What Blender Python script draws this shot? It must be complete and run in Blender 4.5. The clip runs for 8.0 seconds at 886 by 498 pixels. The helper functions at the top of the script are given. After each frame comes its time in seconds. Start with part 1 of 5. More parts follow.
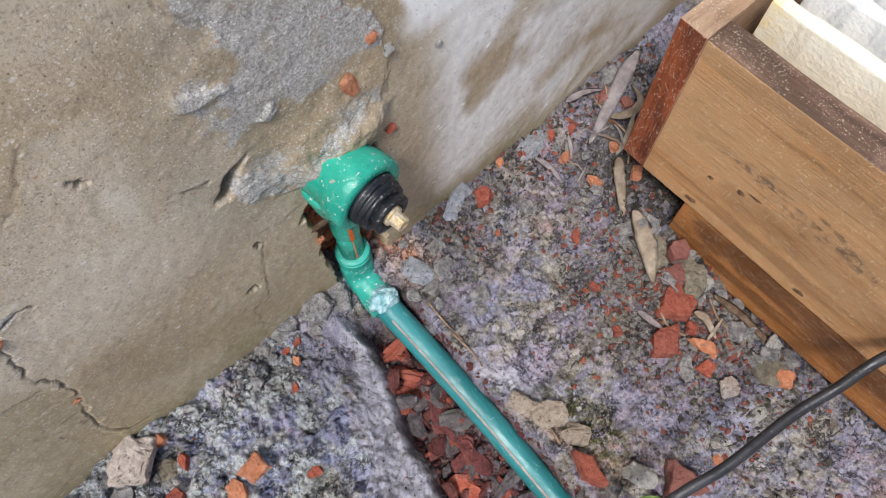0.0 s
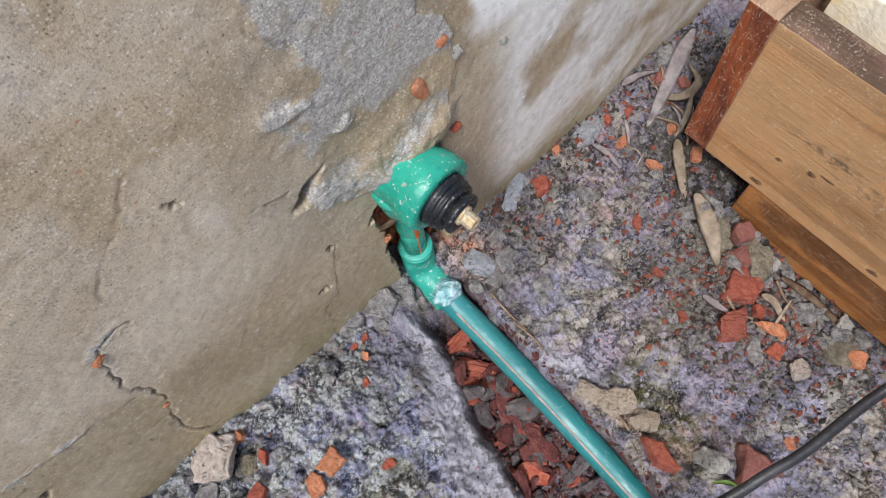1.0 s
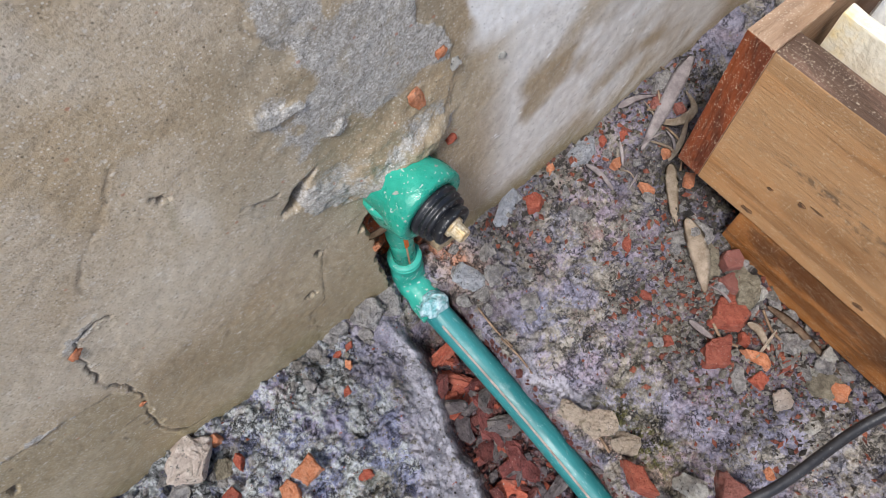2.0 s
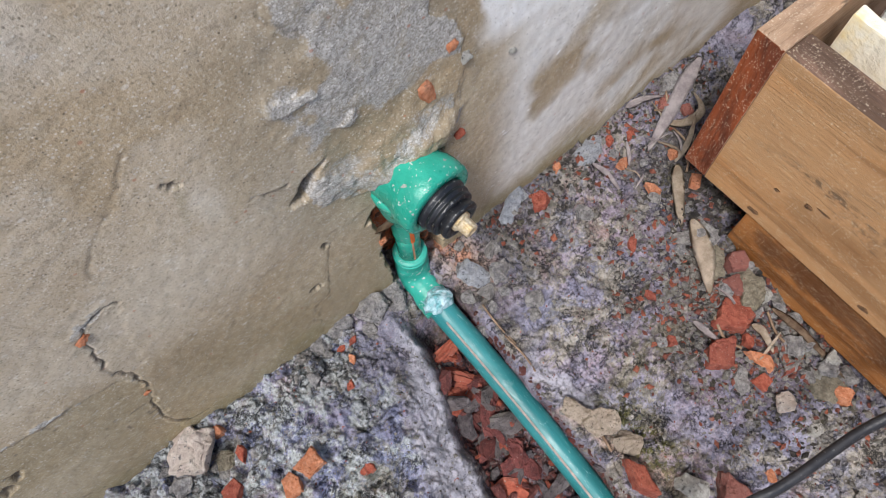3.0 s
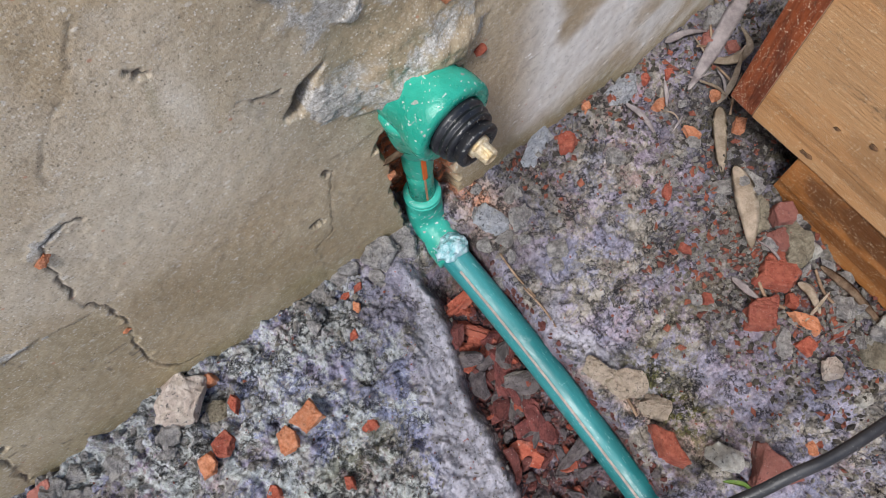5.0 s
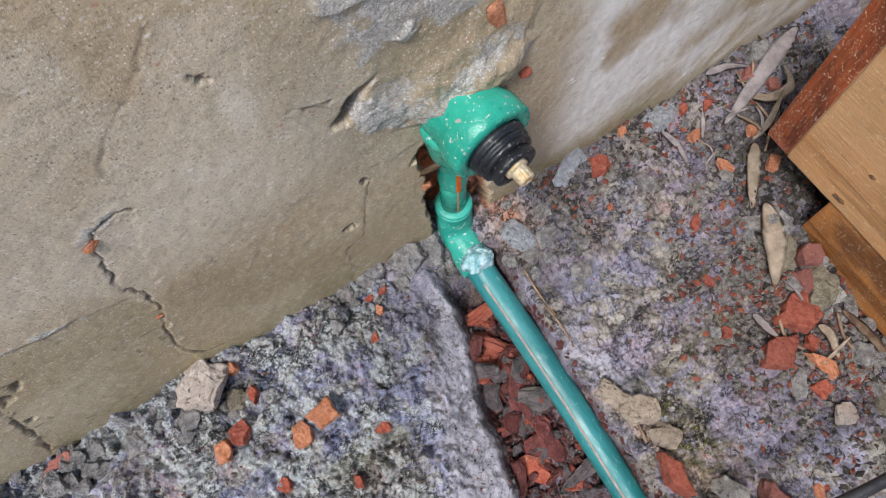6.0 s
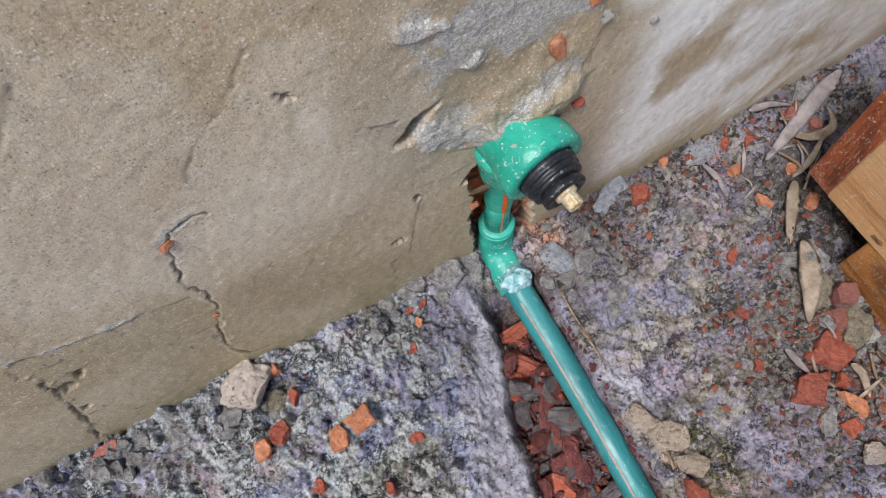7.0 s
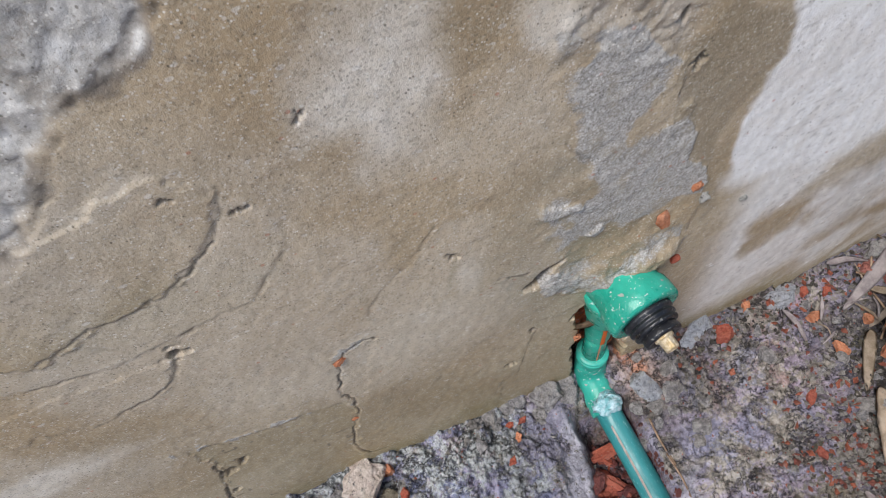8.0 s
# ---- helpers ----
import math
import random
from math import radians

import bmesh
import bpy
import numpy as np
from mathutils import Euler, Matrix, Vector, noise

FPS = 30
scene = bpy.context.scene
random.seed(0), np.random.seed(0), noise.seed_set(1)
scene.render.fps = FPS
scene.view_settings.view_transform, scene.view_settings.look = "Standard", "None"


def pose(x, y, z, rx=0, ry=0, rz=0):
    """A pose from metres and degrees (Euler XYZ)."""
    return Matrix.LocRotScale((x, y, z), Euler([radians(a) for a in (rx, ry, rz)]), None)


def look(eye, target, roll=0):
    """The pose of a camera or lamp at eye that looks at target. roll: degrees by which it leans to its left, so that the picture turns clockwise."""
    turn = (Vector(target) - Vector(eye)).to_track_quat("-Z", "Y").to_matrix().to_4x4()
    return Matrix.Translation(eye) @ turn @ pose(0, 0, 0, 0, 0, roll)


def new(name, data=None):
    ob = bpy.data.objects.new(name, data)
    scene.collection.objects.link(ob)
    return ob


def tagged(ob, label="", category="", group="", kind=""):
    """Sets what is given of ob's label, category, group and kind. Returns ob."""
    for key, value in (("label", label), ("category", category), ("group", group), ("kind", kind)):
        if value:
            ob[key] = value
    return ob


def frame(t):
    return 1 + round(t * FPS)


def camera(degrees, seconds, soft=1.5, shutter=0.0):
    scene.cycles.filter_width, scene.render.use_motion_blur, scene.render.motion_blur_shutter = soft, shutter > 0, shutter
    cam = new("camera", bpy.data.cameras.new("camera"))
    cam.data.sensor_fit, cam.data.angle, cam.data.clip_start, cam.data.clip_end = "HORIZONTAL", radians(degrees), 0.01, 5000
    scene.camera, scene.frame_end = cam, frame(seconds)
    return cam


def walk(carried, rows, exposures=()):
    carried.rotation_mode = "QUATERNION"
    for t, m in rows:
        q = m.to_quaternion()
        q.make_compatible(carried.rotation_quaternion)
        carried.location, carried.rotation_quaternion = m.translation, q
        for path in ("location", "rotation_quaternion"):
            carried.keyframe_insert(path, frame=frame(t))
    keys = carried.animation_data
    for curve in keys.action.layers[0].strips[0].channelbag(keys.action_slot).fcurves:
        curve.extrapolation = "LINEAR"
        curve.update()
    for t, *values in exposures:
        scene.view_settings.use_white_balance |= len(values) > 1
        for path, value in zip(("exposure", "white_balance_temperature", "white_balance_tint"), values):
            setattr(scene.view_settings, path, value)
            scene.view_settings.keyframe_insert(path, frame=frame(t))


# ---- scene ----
cam = camera(66.4, 8.0, soft=0.4)
METRES, TILT, LEAN, TURN = 0.2256, -65.752, 0.103, -41.247
EYE = (-0.0908, -0.1977, 0.4965)
ROWS = [
    (0.0, 0.0, 0.0, 0.0, 0.0, 0.0, -0.0),
    (0.5, -0.0952, -0.0003, 0.047, 2.34, -1.72, 2.68),
    (1.0, -0.0955, -0.0153, 0.06, 2.77, -2.01, 2.18),
    (1.5, -0.0874, -0.0084, 0.058, 1.93, -1.15, 0.22),
    (3.0, -0.1028, -0.011, 0.0294, 2.23, -0.57, -1.82),
    (3.5, -0.0987, 0.0478, -0.0049, 1.83, -1.86, -2.83),
    (4.0, -0.1103, 0.1021, -0.0566, 2.52, -2.36, -2.99),
    (5.5, -0.1019, 0.1998, -0.0636, 4.23, -2.94, -4.61),
    (6.0, -0.1305, 0.1494, -0.0402, 5.39, -3.03, -8.2),
    (6.5, -0.1618, 0.0974, -0.0622, 6.73, -2.66, -10.72),
    (7.0, -0.1902, 0.0759, -0.0465, 7.29, -1.99, -11.44),
    (7.5, -0.201, -0.0099, -0.0453, 8.78, 0.69, -11.76),
    (8.0, -0.3087, -0.2738, -0.0097, 12.54, 5.35, -15.18),
]
rows = [(t, pose(*EYE, TILT, LEAN, TURN) @ pose(METRES * x, METRES * y, METRES * z, 90 + pitch, roll, yaw)) for t, x, y, z, yaw, pitch, roll in ROWS]
rows[1:1] = [(0.2, look((-0.095, -0.1866, 0.4955), (0.4105, 0.4401, -1.3356), -2.7))]
rows[-1:-1] = [
    (7.6, look((-0.137, -0.172, 0.507), (0.170, 0.702, -1.267), -6.9)),
    (7.7, look((-0.142, -0.174, 0.521), (0.143, 0.770, -1.219), -8.1)),
    (7.8, look((-0.149, -0.171, 0.532), (0.126, 0.819, -1.186), -8.4)),
    (7.9, look((-0.154, -0.171, 0.540), (0.121, 0.848, -1.163), -8.6)),
]
walk(cam, rows, [(0.0, 0.33), (7.2, 0.33), (7.6, 0.28), (8.0, 0.22)])

# ---- light ----
world = bpy.data.worlds.new("world")
scene.world = world
world.use_nodes = True
wn = world.node_tree
sky = wn.nodes.new("ShaderNodeTexSky")
sky.sky_type = "NISHITA"
sky.sun_disc = False
SUN_EL, SUN_AZ = 60.0, 238.0
sky.sun_elevation, sky.sun_rotation = radians(SUN_EL), radians(SUN_AZ)
sky.dust_density, sky.air_density = 2.0, 1.0
wn.links.new(sky.outputs[0], wn.nodes["Background"].inputs[0])
wn.nodes["Background"].inputs[1].default_value = 0.125
sun_data = bpy.data.lights.new("sun", "SUN")
sun_data.energy, sun_data.angle, sun_data.color = 2.75, radians(12), (1.0, 0.985, 0.98)
sun = new("sun", sun_data)
sx, sy = math.sin(radians(SUN_AZ)), math.cos(radians(SUN_AZ))
sun.matrix_world = look((sx * 3 * math.cos(radians(SUN_EL)), sy * 3 * math.cos(radians(SUN_EL)), 3 * math.sin(radians(SUN_EL))), (0, 0, 0))


# ---- noise ----
def lattice(xi, yi, seed):
    h = (xi.astype(np.int64) * 374761393 + yi.astype(np.int64) * 668265263 + seed * 974634777) & 0xFFFFFFFF
    h = ((h ^ (h >> 13)) * 1274126177) & 0xFFFFFFFF
    h = h ^ (h >> 16)
    return (h & 0xFFFF) / 65535.0


def vnoise(x, y, seed=0):
    """Smooth noise from 0 to 1."""
    xi, yi = np.floor(x), np.floor(y)
    u, v = x - xi, y - yi
    u, v = u * u * u * (u * (u * 6 - 15) + 10), v * v * v * (v * (v * 6 - 15) + 10)
    a, b = lattice(xi, yi, seed), lattice(xi + 1, yi, seed)
    c, d = lattice(xi, yi + 1, seed), lattice(xi + 1, yi + 1, seed)
    return (a * (1 - u) + b * u) * (1 - v) + (c * (1 - u) + d * u) * v


def fbm(x, y, size, octaves=4, seed=0, gain=0.5):
    """Layered noise from about -1 to 1, its largest lumps of the given size in metres."""
    total, amp, norm, f = 0.0, 1.0, 0.0, 1.0 / size
    for i in range(octaves):
        ca, sa = math.cos(i * 1.1), math.sin(i * 1.1)
        total = total + amp * (2 * vnoise((x * ca - y * sa) * f + 17.3 * i, (x * sa + y * ca) * f - 9.1 * i, seed + i) - 1)
        norm += amp
        amp *= gain
        f *= 2.03
    return total / norm * 1.6


def ridged(x, y, size, octaves=3, seed=0):
    total, amp, f = 0.0, 0.6, 1.0 / size
    for i in range(octaves):
        ca, sa = math.cos(i * 1.7), math.sin(i * 1.7)
        total = total + amp * np.abs(2 * vnoise((x * ca - y * sa) * f, (x * sa + y * ca) * f, seed + i) - 1)
        amp *= 0.5
        f *= 2.1
    return total


def step(a, b, v):
    u = np.clip((v - a) / (b - a), 0, 1)
    return u * u * (3 - 2 * u)


def area(x, y, corners, soft=0.002, wobble=0.003, size=0.012, seed=0):
    """1 inside a patch with an uneven outline, 0 outside."""
    x = x + wobble * fbm(x, y, size, 3, seed)
    y = y + wobble * fbm(x, y, size, 3, seed + 31)
    dist = np.full(np.shape(x), 1e9)
    inside = np.zeros(np.shape(x), bool)
    for (ax, ay), (bx, by) in zip(corners, corners[1:] + corners[:1]):
        ex, ey = bx - ax, by - ay
        k = np.clip(((x - ax) * ex + (y - ay) * ey) / (ex * ex + ey * ey), 0, 1)
        dist = np.minimum(dist, np.hypot(x - ax - k * ex, y - ay - k * ey))
        if ay != by:
            inside ^= ((ay > y) != (by > y)) & (x < ex * (y - ay) / (by - ay) + ax)
    return step(-soft, soft, np.where(inside, dist, -dist))


def spot(x, y, cx, cy, rx, ry=None, soft=0.35):
    r = np.hypot((x - cx) / rx, (y - cy) / (ry or rx))
    return 1 - step(1 - soft, 1 + soft, r)


# ---- materials ----
class Nodes:
    """A small help to write node materials."""

    def __init__(self, name, rough=0.8, metal=0.0, spec=0.5):
        self.mat = bpy.data.materials.new(name)
        self.mat.use_nodes = True
        self.t = self.mat.node_tree
        self.b = self.t.nodes["Principled BSDF"]
        self.b.inputs["Roughness"].default_value = rough
        self.b.inputs["Metallic"].default_value = metal
        self.b.inputs["Specular IOR Level"].default_value = spec
        self.co = self.t.nodes.new("ShaderNodeTexCoord").outputs["Object"]

    def put(self, socket, value):
        if isinstance(value, bpy.types.NodeSocket):
            self.t.links.new(value, socket)
        elif isinstance(value, (tuple, list)) and len(value) == 3 and socket.type == "RGBA":
            socket.default_value = (*value, 1)
        else:
            socket.default_value = value

    def scaled(self, sx, sy, sz):
        n = self.t.nodes.new("ShaderNodeMapping")
        n.inputs["Scale"].default_value = (sx, sy, sz)
        self.put(n.inputs["Vector"], self.co)
        return n.outputs[0]

    def noise(self, scale, detail=4.0, rough=0.6, vec=None, warp=0.0):
        n = self.t.nodes.new("ShaderNodeTexNoise")
        for k, v in (("Scale", scale), ("Detail", detail), ("Roughness", rough), ("Distortion", warp)):
            n.inputs[k].default_value = v
        self.put(n.inputs["Vector"], vec or self.co)
        return n.outputs["Fac"]

    def cells(self, scale, vec=None, feature="F1", out="Distance"):
        n = self.t.nodes.new("ShaderNodeTexVoronoi")
        n.feature = feature
        n.inputs["Scale"].default_value = scale
        self.put(n.inputs["Vector"], vec or self.co)
        return n.outputs[out]

    def ramp(self, fac, lo, hi, a=0.0, b=1.0):
        n = self.t.nodes.new("ShaderNodeMapRange")
        n.interpolation_type = "SMOOTHSTEP"
        for k, v in (("Value", fac), ("From Min", lo), ("From Max", hi), ("To Min", a), ("To Max", b)):
            self.put(n.inputs[k], v)
        return n.outputs[0]

    def mix(self, fac, a, b, blend="MIX"):
        n = self.t.nodes.new("ShaderNodeMix")
        n.data_type, n.blend_type = "RGBA", blend
        self.put(n.inputs["Factor"], fac)
        self.put(n.inputs[6], a)
        self.put(n.inputs[7], b)
        return n.outputs[2]

    def math(self, op, a, b=0.0):
        n = self.t.nodes.new("ShaderNodeMath")
        n.operation = op
        self.put(n.inputs[0], a)
        self.put(n.inputs[1], b)
        return n.outputs[0]

    def mask(self, name):
        n = self.t.nodes.new("ShaderNodeAttribute")
        n.attribute_name = name
        return n.outputs["Fac"]

    def chance(self):
        return self.t.nodes.new("ShaderNodeObjectInfo").outputs["Random"]

    def island(self):
        return self.t.nodes.new("ShaderNodeNewGeometry").outputs["Random Per Island"]

    def bump(self, height, metres, strength=1.0):
        n = self.t.nodes.new("ShaderNodeBump")
        n.inputs["Strength"].default_value = strength
        n.inputs["Distance"].default_value = metres
        self.put(n.inputs["Height"], height)
        self.put(self.b.inputs["Normal"], n.outputs[0])

    def done(self, color, rough=None):
        self.put(self.b.inputs["Base Color"], color)
        if rough is not None:
            self.put(self.b.inputs["Roughness"], rough)
        return self.mat


def plaster_material():
    n = Nodes("cement_plaster", 0.62)
    big = n.noise(7, 3, 0.5, warp=0.4)
    fine = n.noise(800, 3, 0.7)
    grain = n.noise(1500, 2, 0.6)
    c = n.mix(n.ramp(big, 0.35, 0.68), (0.345, 0.260, 0.160), (0.500, 0.412, 0.295))
    c = n.mix(n.ramp(n.noise(5, 3, 0.5, warp=0.5), 0.45, 0.65, 0, 0.5), c, (0.45, 0.325, 0.185))
    c = n.mix(n.ramp(n.noise(24, 6, 0.7, warp=0.5), 0.48, 0.70, 0, 0.45), c, (0.28, 0.215, 0.13))
    c = n.mix(n.ramp(n.noise(38, 6, 0.75, warp=0.8), 0.58, 0.70, 0, 0.22), c, (0.42, 0.26, 0.13))
    c = n.mix(n.ramp(n.noise(55, 4, 0.6), 0.55, 0.8, 0, 0.35), c, (0.50, 0.45, 0.36))
    c = n.mix(n.mask("moss"), c, (0.21, 0.18, 0.065))
    c = n.mix(n.mask("cream"), c, n.mix(n.ramp(n.noise(70, 4), 0.3, 0.7), (0.63, 0.56, 0.46), (0.78, 0.72, 0.63)))
    # Pale coating, whitened further for the glare on the right wall.
    c = n.mix(n.mask("pale"), c, n.mix(n.ramp(n.noise(90, 5), 0.3, 0.7), (0.78, 0.765, 0.74), (0.89, 0.88, 0.865)))
    flecks = n.math("MULTIPLY", n.ramp(n.cells(135, n.scaled(1.0, 1.0, 1.6)), 0.26, 0.20), n.ramp(n.noise(70, 3), 0.55, 0.60))
    c = n.mix(n.math("MULTIPLY", flecks, n.ramp(n.mask("pale"), 0.0, 0.4, 0.3, 0.95)), c, (0.90, 0.89, 0.87))
    c = n.mix(n.mask("damp"), c, (0.25, 0.20, 0.13))
    sandy = n.cells(1050, None, "F1", "Color")
    c = n.mix(n.ramp(sandy, 0.60, 0.92, 0, 0.30), c, (0.66, 0.62, 0.52))
    c = n.mix(n.math("MULTIPLY", n.ramp(sandy, 0.38, 0.10, 0, 0.36), n.ramp(n.mask("pale"), 0.1, 0.7, 1.0, 0.15)), c, (0.16, 0.13, 0.085))
    grit = n.mix(n.ramp(n.noise(620, 4, 0.85), 0.36, 0.64), (0.24, 0.22, 0.19), (0.50, 0.475, 0.44))
    grit = n.mix(n.ramp(sandy, 0.66, 0.90, 0, 0.5), grit, (0.76, 0.74, 0.71))
    grit = n.mix(n.ramp(n.noise(38, 5, 0.7), 0.50, 0.66, 0, 0.6), grit, (0.33, 0.28, 0.20))
    ragged = n.math("ADD", n.mask("mortar"), n.math("MULTIPLY", n.math("SUBTRACT", n.noise(230, 6, 0.85), 0.5), 1.5))
    ragged = n.ramp(ragged, 0.34, 0.72)
    c = n.mix(ragged, c, grit)
    c = n.mix(n.mask("brick"), c, n.mix(n.ramp(n.noise(70, 5, 0.7), 0.38, 0.60), (0.06, 0.034, 0.022), (0.55, 0.14, 0.045)))
    c = n.mix(n.mask("stone"), c, n.mix(n.ramp(n.noise(60, 6, 0.75), 0.36, 0.64), (0.30, 0.275, 0.24), (0.60, 0.58, 0.545)))
    c = n.mix(n.ramp(fine, 0.60, 0.76, 0, 0.55), c, (0.64, 0.61, 0.55))
    c = n.mix(n.ramp(fine, 0.42, 0.28, 0, 0.6), c, (0.15, 0.12, 0.08))
    spots = n.math("MULTIPLY", n.ramp(n.cells(210), 0.19, 0.12), n.ramp(n.noise(160, 2), 0.46, 0.54))
    c = n.mix(n.math("MULTIPLY", spots, 0.4), c, (0.72, 0.70, 0.66))
    sand = n.math("MULTIPLY", n.ramp(n.cells(560), 0.30, 0.18), n.ramp(n.noise(150, 3), 0.44, 0.60))
    c = n.mix(n.math("MULTIPLY", sand, 0.65), c, (0.74, 0.71, 0.65))
    # Tiny pits drawn as dark colour alone, without relief.
    holes = n.math("MULTIPLY", n.ramp(n.cells(360, n.scaled(1.13, 1.0, 0.93)), 0.24, 0.12), n.ramp(n.noise(130, 2, 0.5), 0.50, 0.60))
    c = n.mix(n.math("MULTIPLY", holes, 0.65), c, (0.09, 0.07, 0.045))
    rust = n.math("MULTIPLY", n.ramp(n.cells(90, n.scaled(0.97, 1.0, 1.11)), 0.10, 0.07), n.ramp(n.noise(40, 2, 0.5), 0.50, 0.56))
    c = n.mix(n.math("MULTIPLY", rust, 0.5), c, (0.42, 0.11, 0.05))
    # Shade inside cracks, pocks and the slit, painted as dark colour.
    c = n.mix(n.mask("crevice_shade"), c, (0.075, 0.058, 0.045))
    h = n.math("ADD", n.math("MULTIPLY", fine, 0.7), n.math("MULTIPLY", grain, 0.3))
    n.bump(h, 0.0004)
    rough = n.ramp(n.noise(14, 3), 0.35, 0.7, 0.44, 0.70)
    return n.done(c, n.mix(ragged, rough, (0.9, 0.9, 0.9)))


def soil_material():
    n = Nodes("weathered_mortar_ground", 0.88, spec=0.3)
    big = n.noise(17, 4, 0.6, warp=0.5)
    mid = n.noise(60, 10, 0.80, warp=0.3)
    fine = n.noise(300, 8, 0.80)
    left = n.mask("flaky")
    c = n.mix(n.ramp(mid, 0.36, 0.64), (0.195, 0.185, 0.215), (0.43, 0.405, 0.445))
    c = n.mix(n.ramp(big, 0.42, 0.62, 0, 0.7), c, n.mix(n.ramp(mid, 0.36, 0.64), (0.24, 0.175, 0.185), (0.47, 0.375, 0.385)))
    c = n.mix(n.ramp(n.noise(22, 10, 0.76, warp=0.5), 0.47, 0.54, 0, 0.85), c, n.mix(n.ramp(mid, 0.4, 0.6), (0.19, 0.165, 0.105), (0.46, 0.41, 0.29)))
    c = n.mix(n.ramp(n.noise(19, 5, 0.7, warp=0.4), 0.56, 0.66, 0, 0.55), c, n.mix(n.ramp(fine, 0.36, 0.64), (0.26, 0.14, 0.125), (0.50, 0.31, 0.28)))
    blue = n.ramp(n.noise(28, 10, 0.78, warp=0.6), 0.51, 0.57, 0, 0.85)
    c = n.mix(n.math("MULTIPLY", blue, n.ramp(left, 0, 1, 0.65, 1.0)), c, n.mix(n.ramp(fine, 0.36, 0.64), (0.085, 0.090, 0.115), (0.30, 0.31, 0.38)))
    c = n.mix(n.math("MULTIPLY", left, n.ramp(n.noise(40, 10, 0.80, warp=0.3), 0.48, 0.53, 0, 0.85)), c, n.mix(n.ramp(fine, 0.38, 0.62), (0.34, 0.34, 0.25), (0.62, 0.61, 0.49)))
    c = n.mix(1.0, c, (1.14, 1.16, 1.32), "MULTIPLY")
    c = n.mix(left, c, n.mix(1.0, c, (1.08, 1.14, 1.26), "MULTIPLY"))
    grains = n.cells(620, None, "F1", "Color")
    c = n.mix(n.ramp(grains, 0.70, 0.95, 0, 0.35), c, (0.66, 0.63, 0.66))
    c = n.mix(n.ramp(grains, 0.35, 0.10, 0, 0.35), c, (0.07, 0.065, 0.075))
    # Dark soil, with the shade near crate and wall put into its colour.
    c = n.mix(n.math("MULTIPLY", n.mask("soil_shade"), n.ramp(n.noise(80, 6, 0.75), 0.36, 0.56, 1.0, 0.6)), c, n.mix(n.ramp(fine, 0.4, 0.62), (0.016, 0.013, 0.015), (0.13, 0.105, 0.10)))
    c = n.mix(n.math("MULTIPLY", n.mask("smooth"), n.ramp(mid, 0.35, 0.5, 0.7, 1.0)), c, n.mix(n.ramp(mid, 0.38, 0.62), (0.37, 0.365, 0.43), (0.58, 0.56, 0.62)))
    c = n.mix(n.math("MULTIPLY", n.mask("buff"), n.ramp(mid, 0.35, 0.5, 0.3, 1.0)), c, n.mix(n.ramp(fine, 0.35, 0.65), (0.46, 0.32, 0.26), (0.74, 0.58, 0.50)))
    c = n.mix(n.math("MULTIPLY", n.mask("rust"), n.ramp(n.noise(90, 6, 0.75), 0.42, 0.58)), c, n.mix(n.ramp(fine, 0.35, 0.65), (0.50, 0.22, 0.13), (0.76, 0.42, 0.29)))
    c = n.mix(n.math("MULTIPLY", n.mask("moss"), n.ramp(n.noise(110, 6, 0.8), 0.44, 0.54)), c, n.mix(n.ramp(fine, 0.4, 0.6), (0.04, 0.04, 0.012), (0.17, 0.16, 0.04)))
    # Brick-red trench floor, darkened in colour for the shade of its depth.
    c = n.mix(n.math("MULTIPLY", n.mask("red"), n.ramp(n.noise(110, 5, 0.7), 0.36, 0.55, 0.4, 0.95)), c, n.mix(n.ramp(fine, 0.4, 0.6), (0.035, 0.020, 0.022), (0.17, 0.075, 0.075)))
    # Low spots of the bump go near black: crevice shade put into the colour.
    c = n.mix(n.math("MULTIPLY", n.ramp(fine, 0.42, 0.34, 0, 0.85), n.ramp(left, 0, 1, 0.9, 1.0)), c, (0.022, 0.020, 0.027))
    c = n.mix(n.ramp(fine, 0.62, 0.72, 0, 0.5), c, (0.66, 0.64, 0.66))
    c = n.mix(n.ramp(n.noise(210, 2, 0.5), 0.72, 0.76, 0, 0.8), c, (0.40, 0.11, 0.07))
    h = n.math("ADD", n.math("MULTIPLY", fine, 0.8), n.math("MULTIPLY", n.cells(620), -0.2))
    # Splits sink the bump and have their shade painted in near black.
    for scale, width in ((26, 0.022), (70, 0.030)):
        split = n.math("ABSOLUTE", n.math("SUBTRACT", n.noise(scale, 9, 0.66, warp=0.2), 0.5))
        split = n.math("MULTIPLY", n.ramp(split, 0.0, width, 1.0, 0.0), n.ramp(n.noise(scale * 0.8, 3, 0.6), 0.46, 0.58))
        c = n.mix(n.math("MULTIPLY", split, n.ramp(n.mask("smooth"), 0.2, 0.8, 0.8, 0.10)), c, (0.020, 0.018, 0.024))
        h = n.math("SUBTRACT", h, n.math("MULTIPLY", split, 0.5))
    n.bump(h, 0.0034)
    return n.done(c)


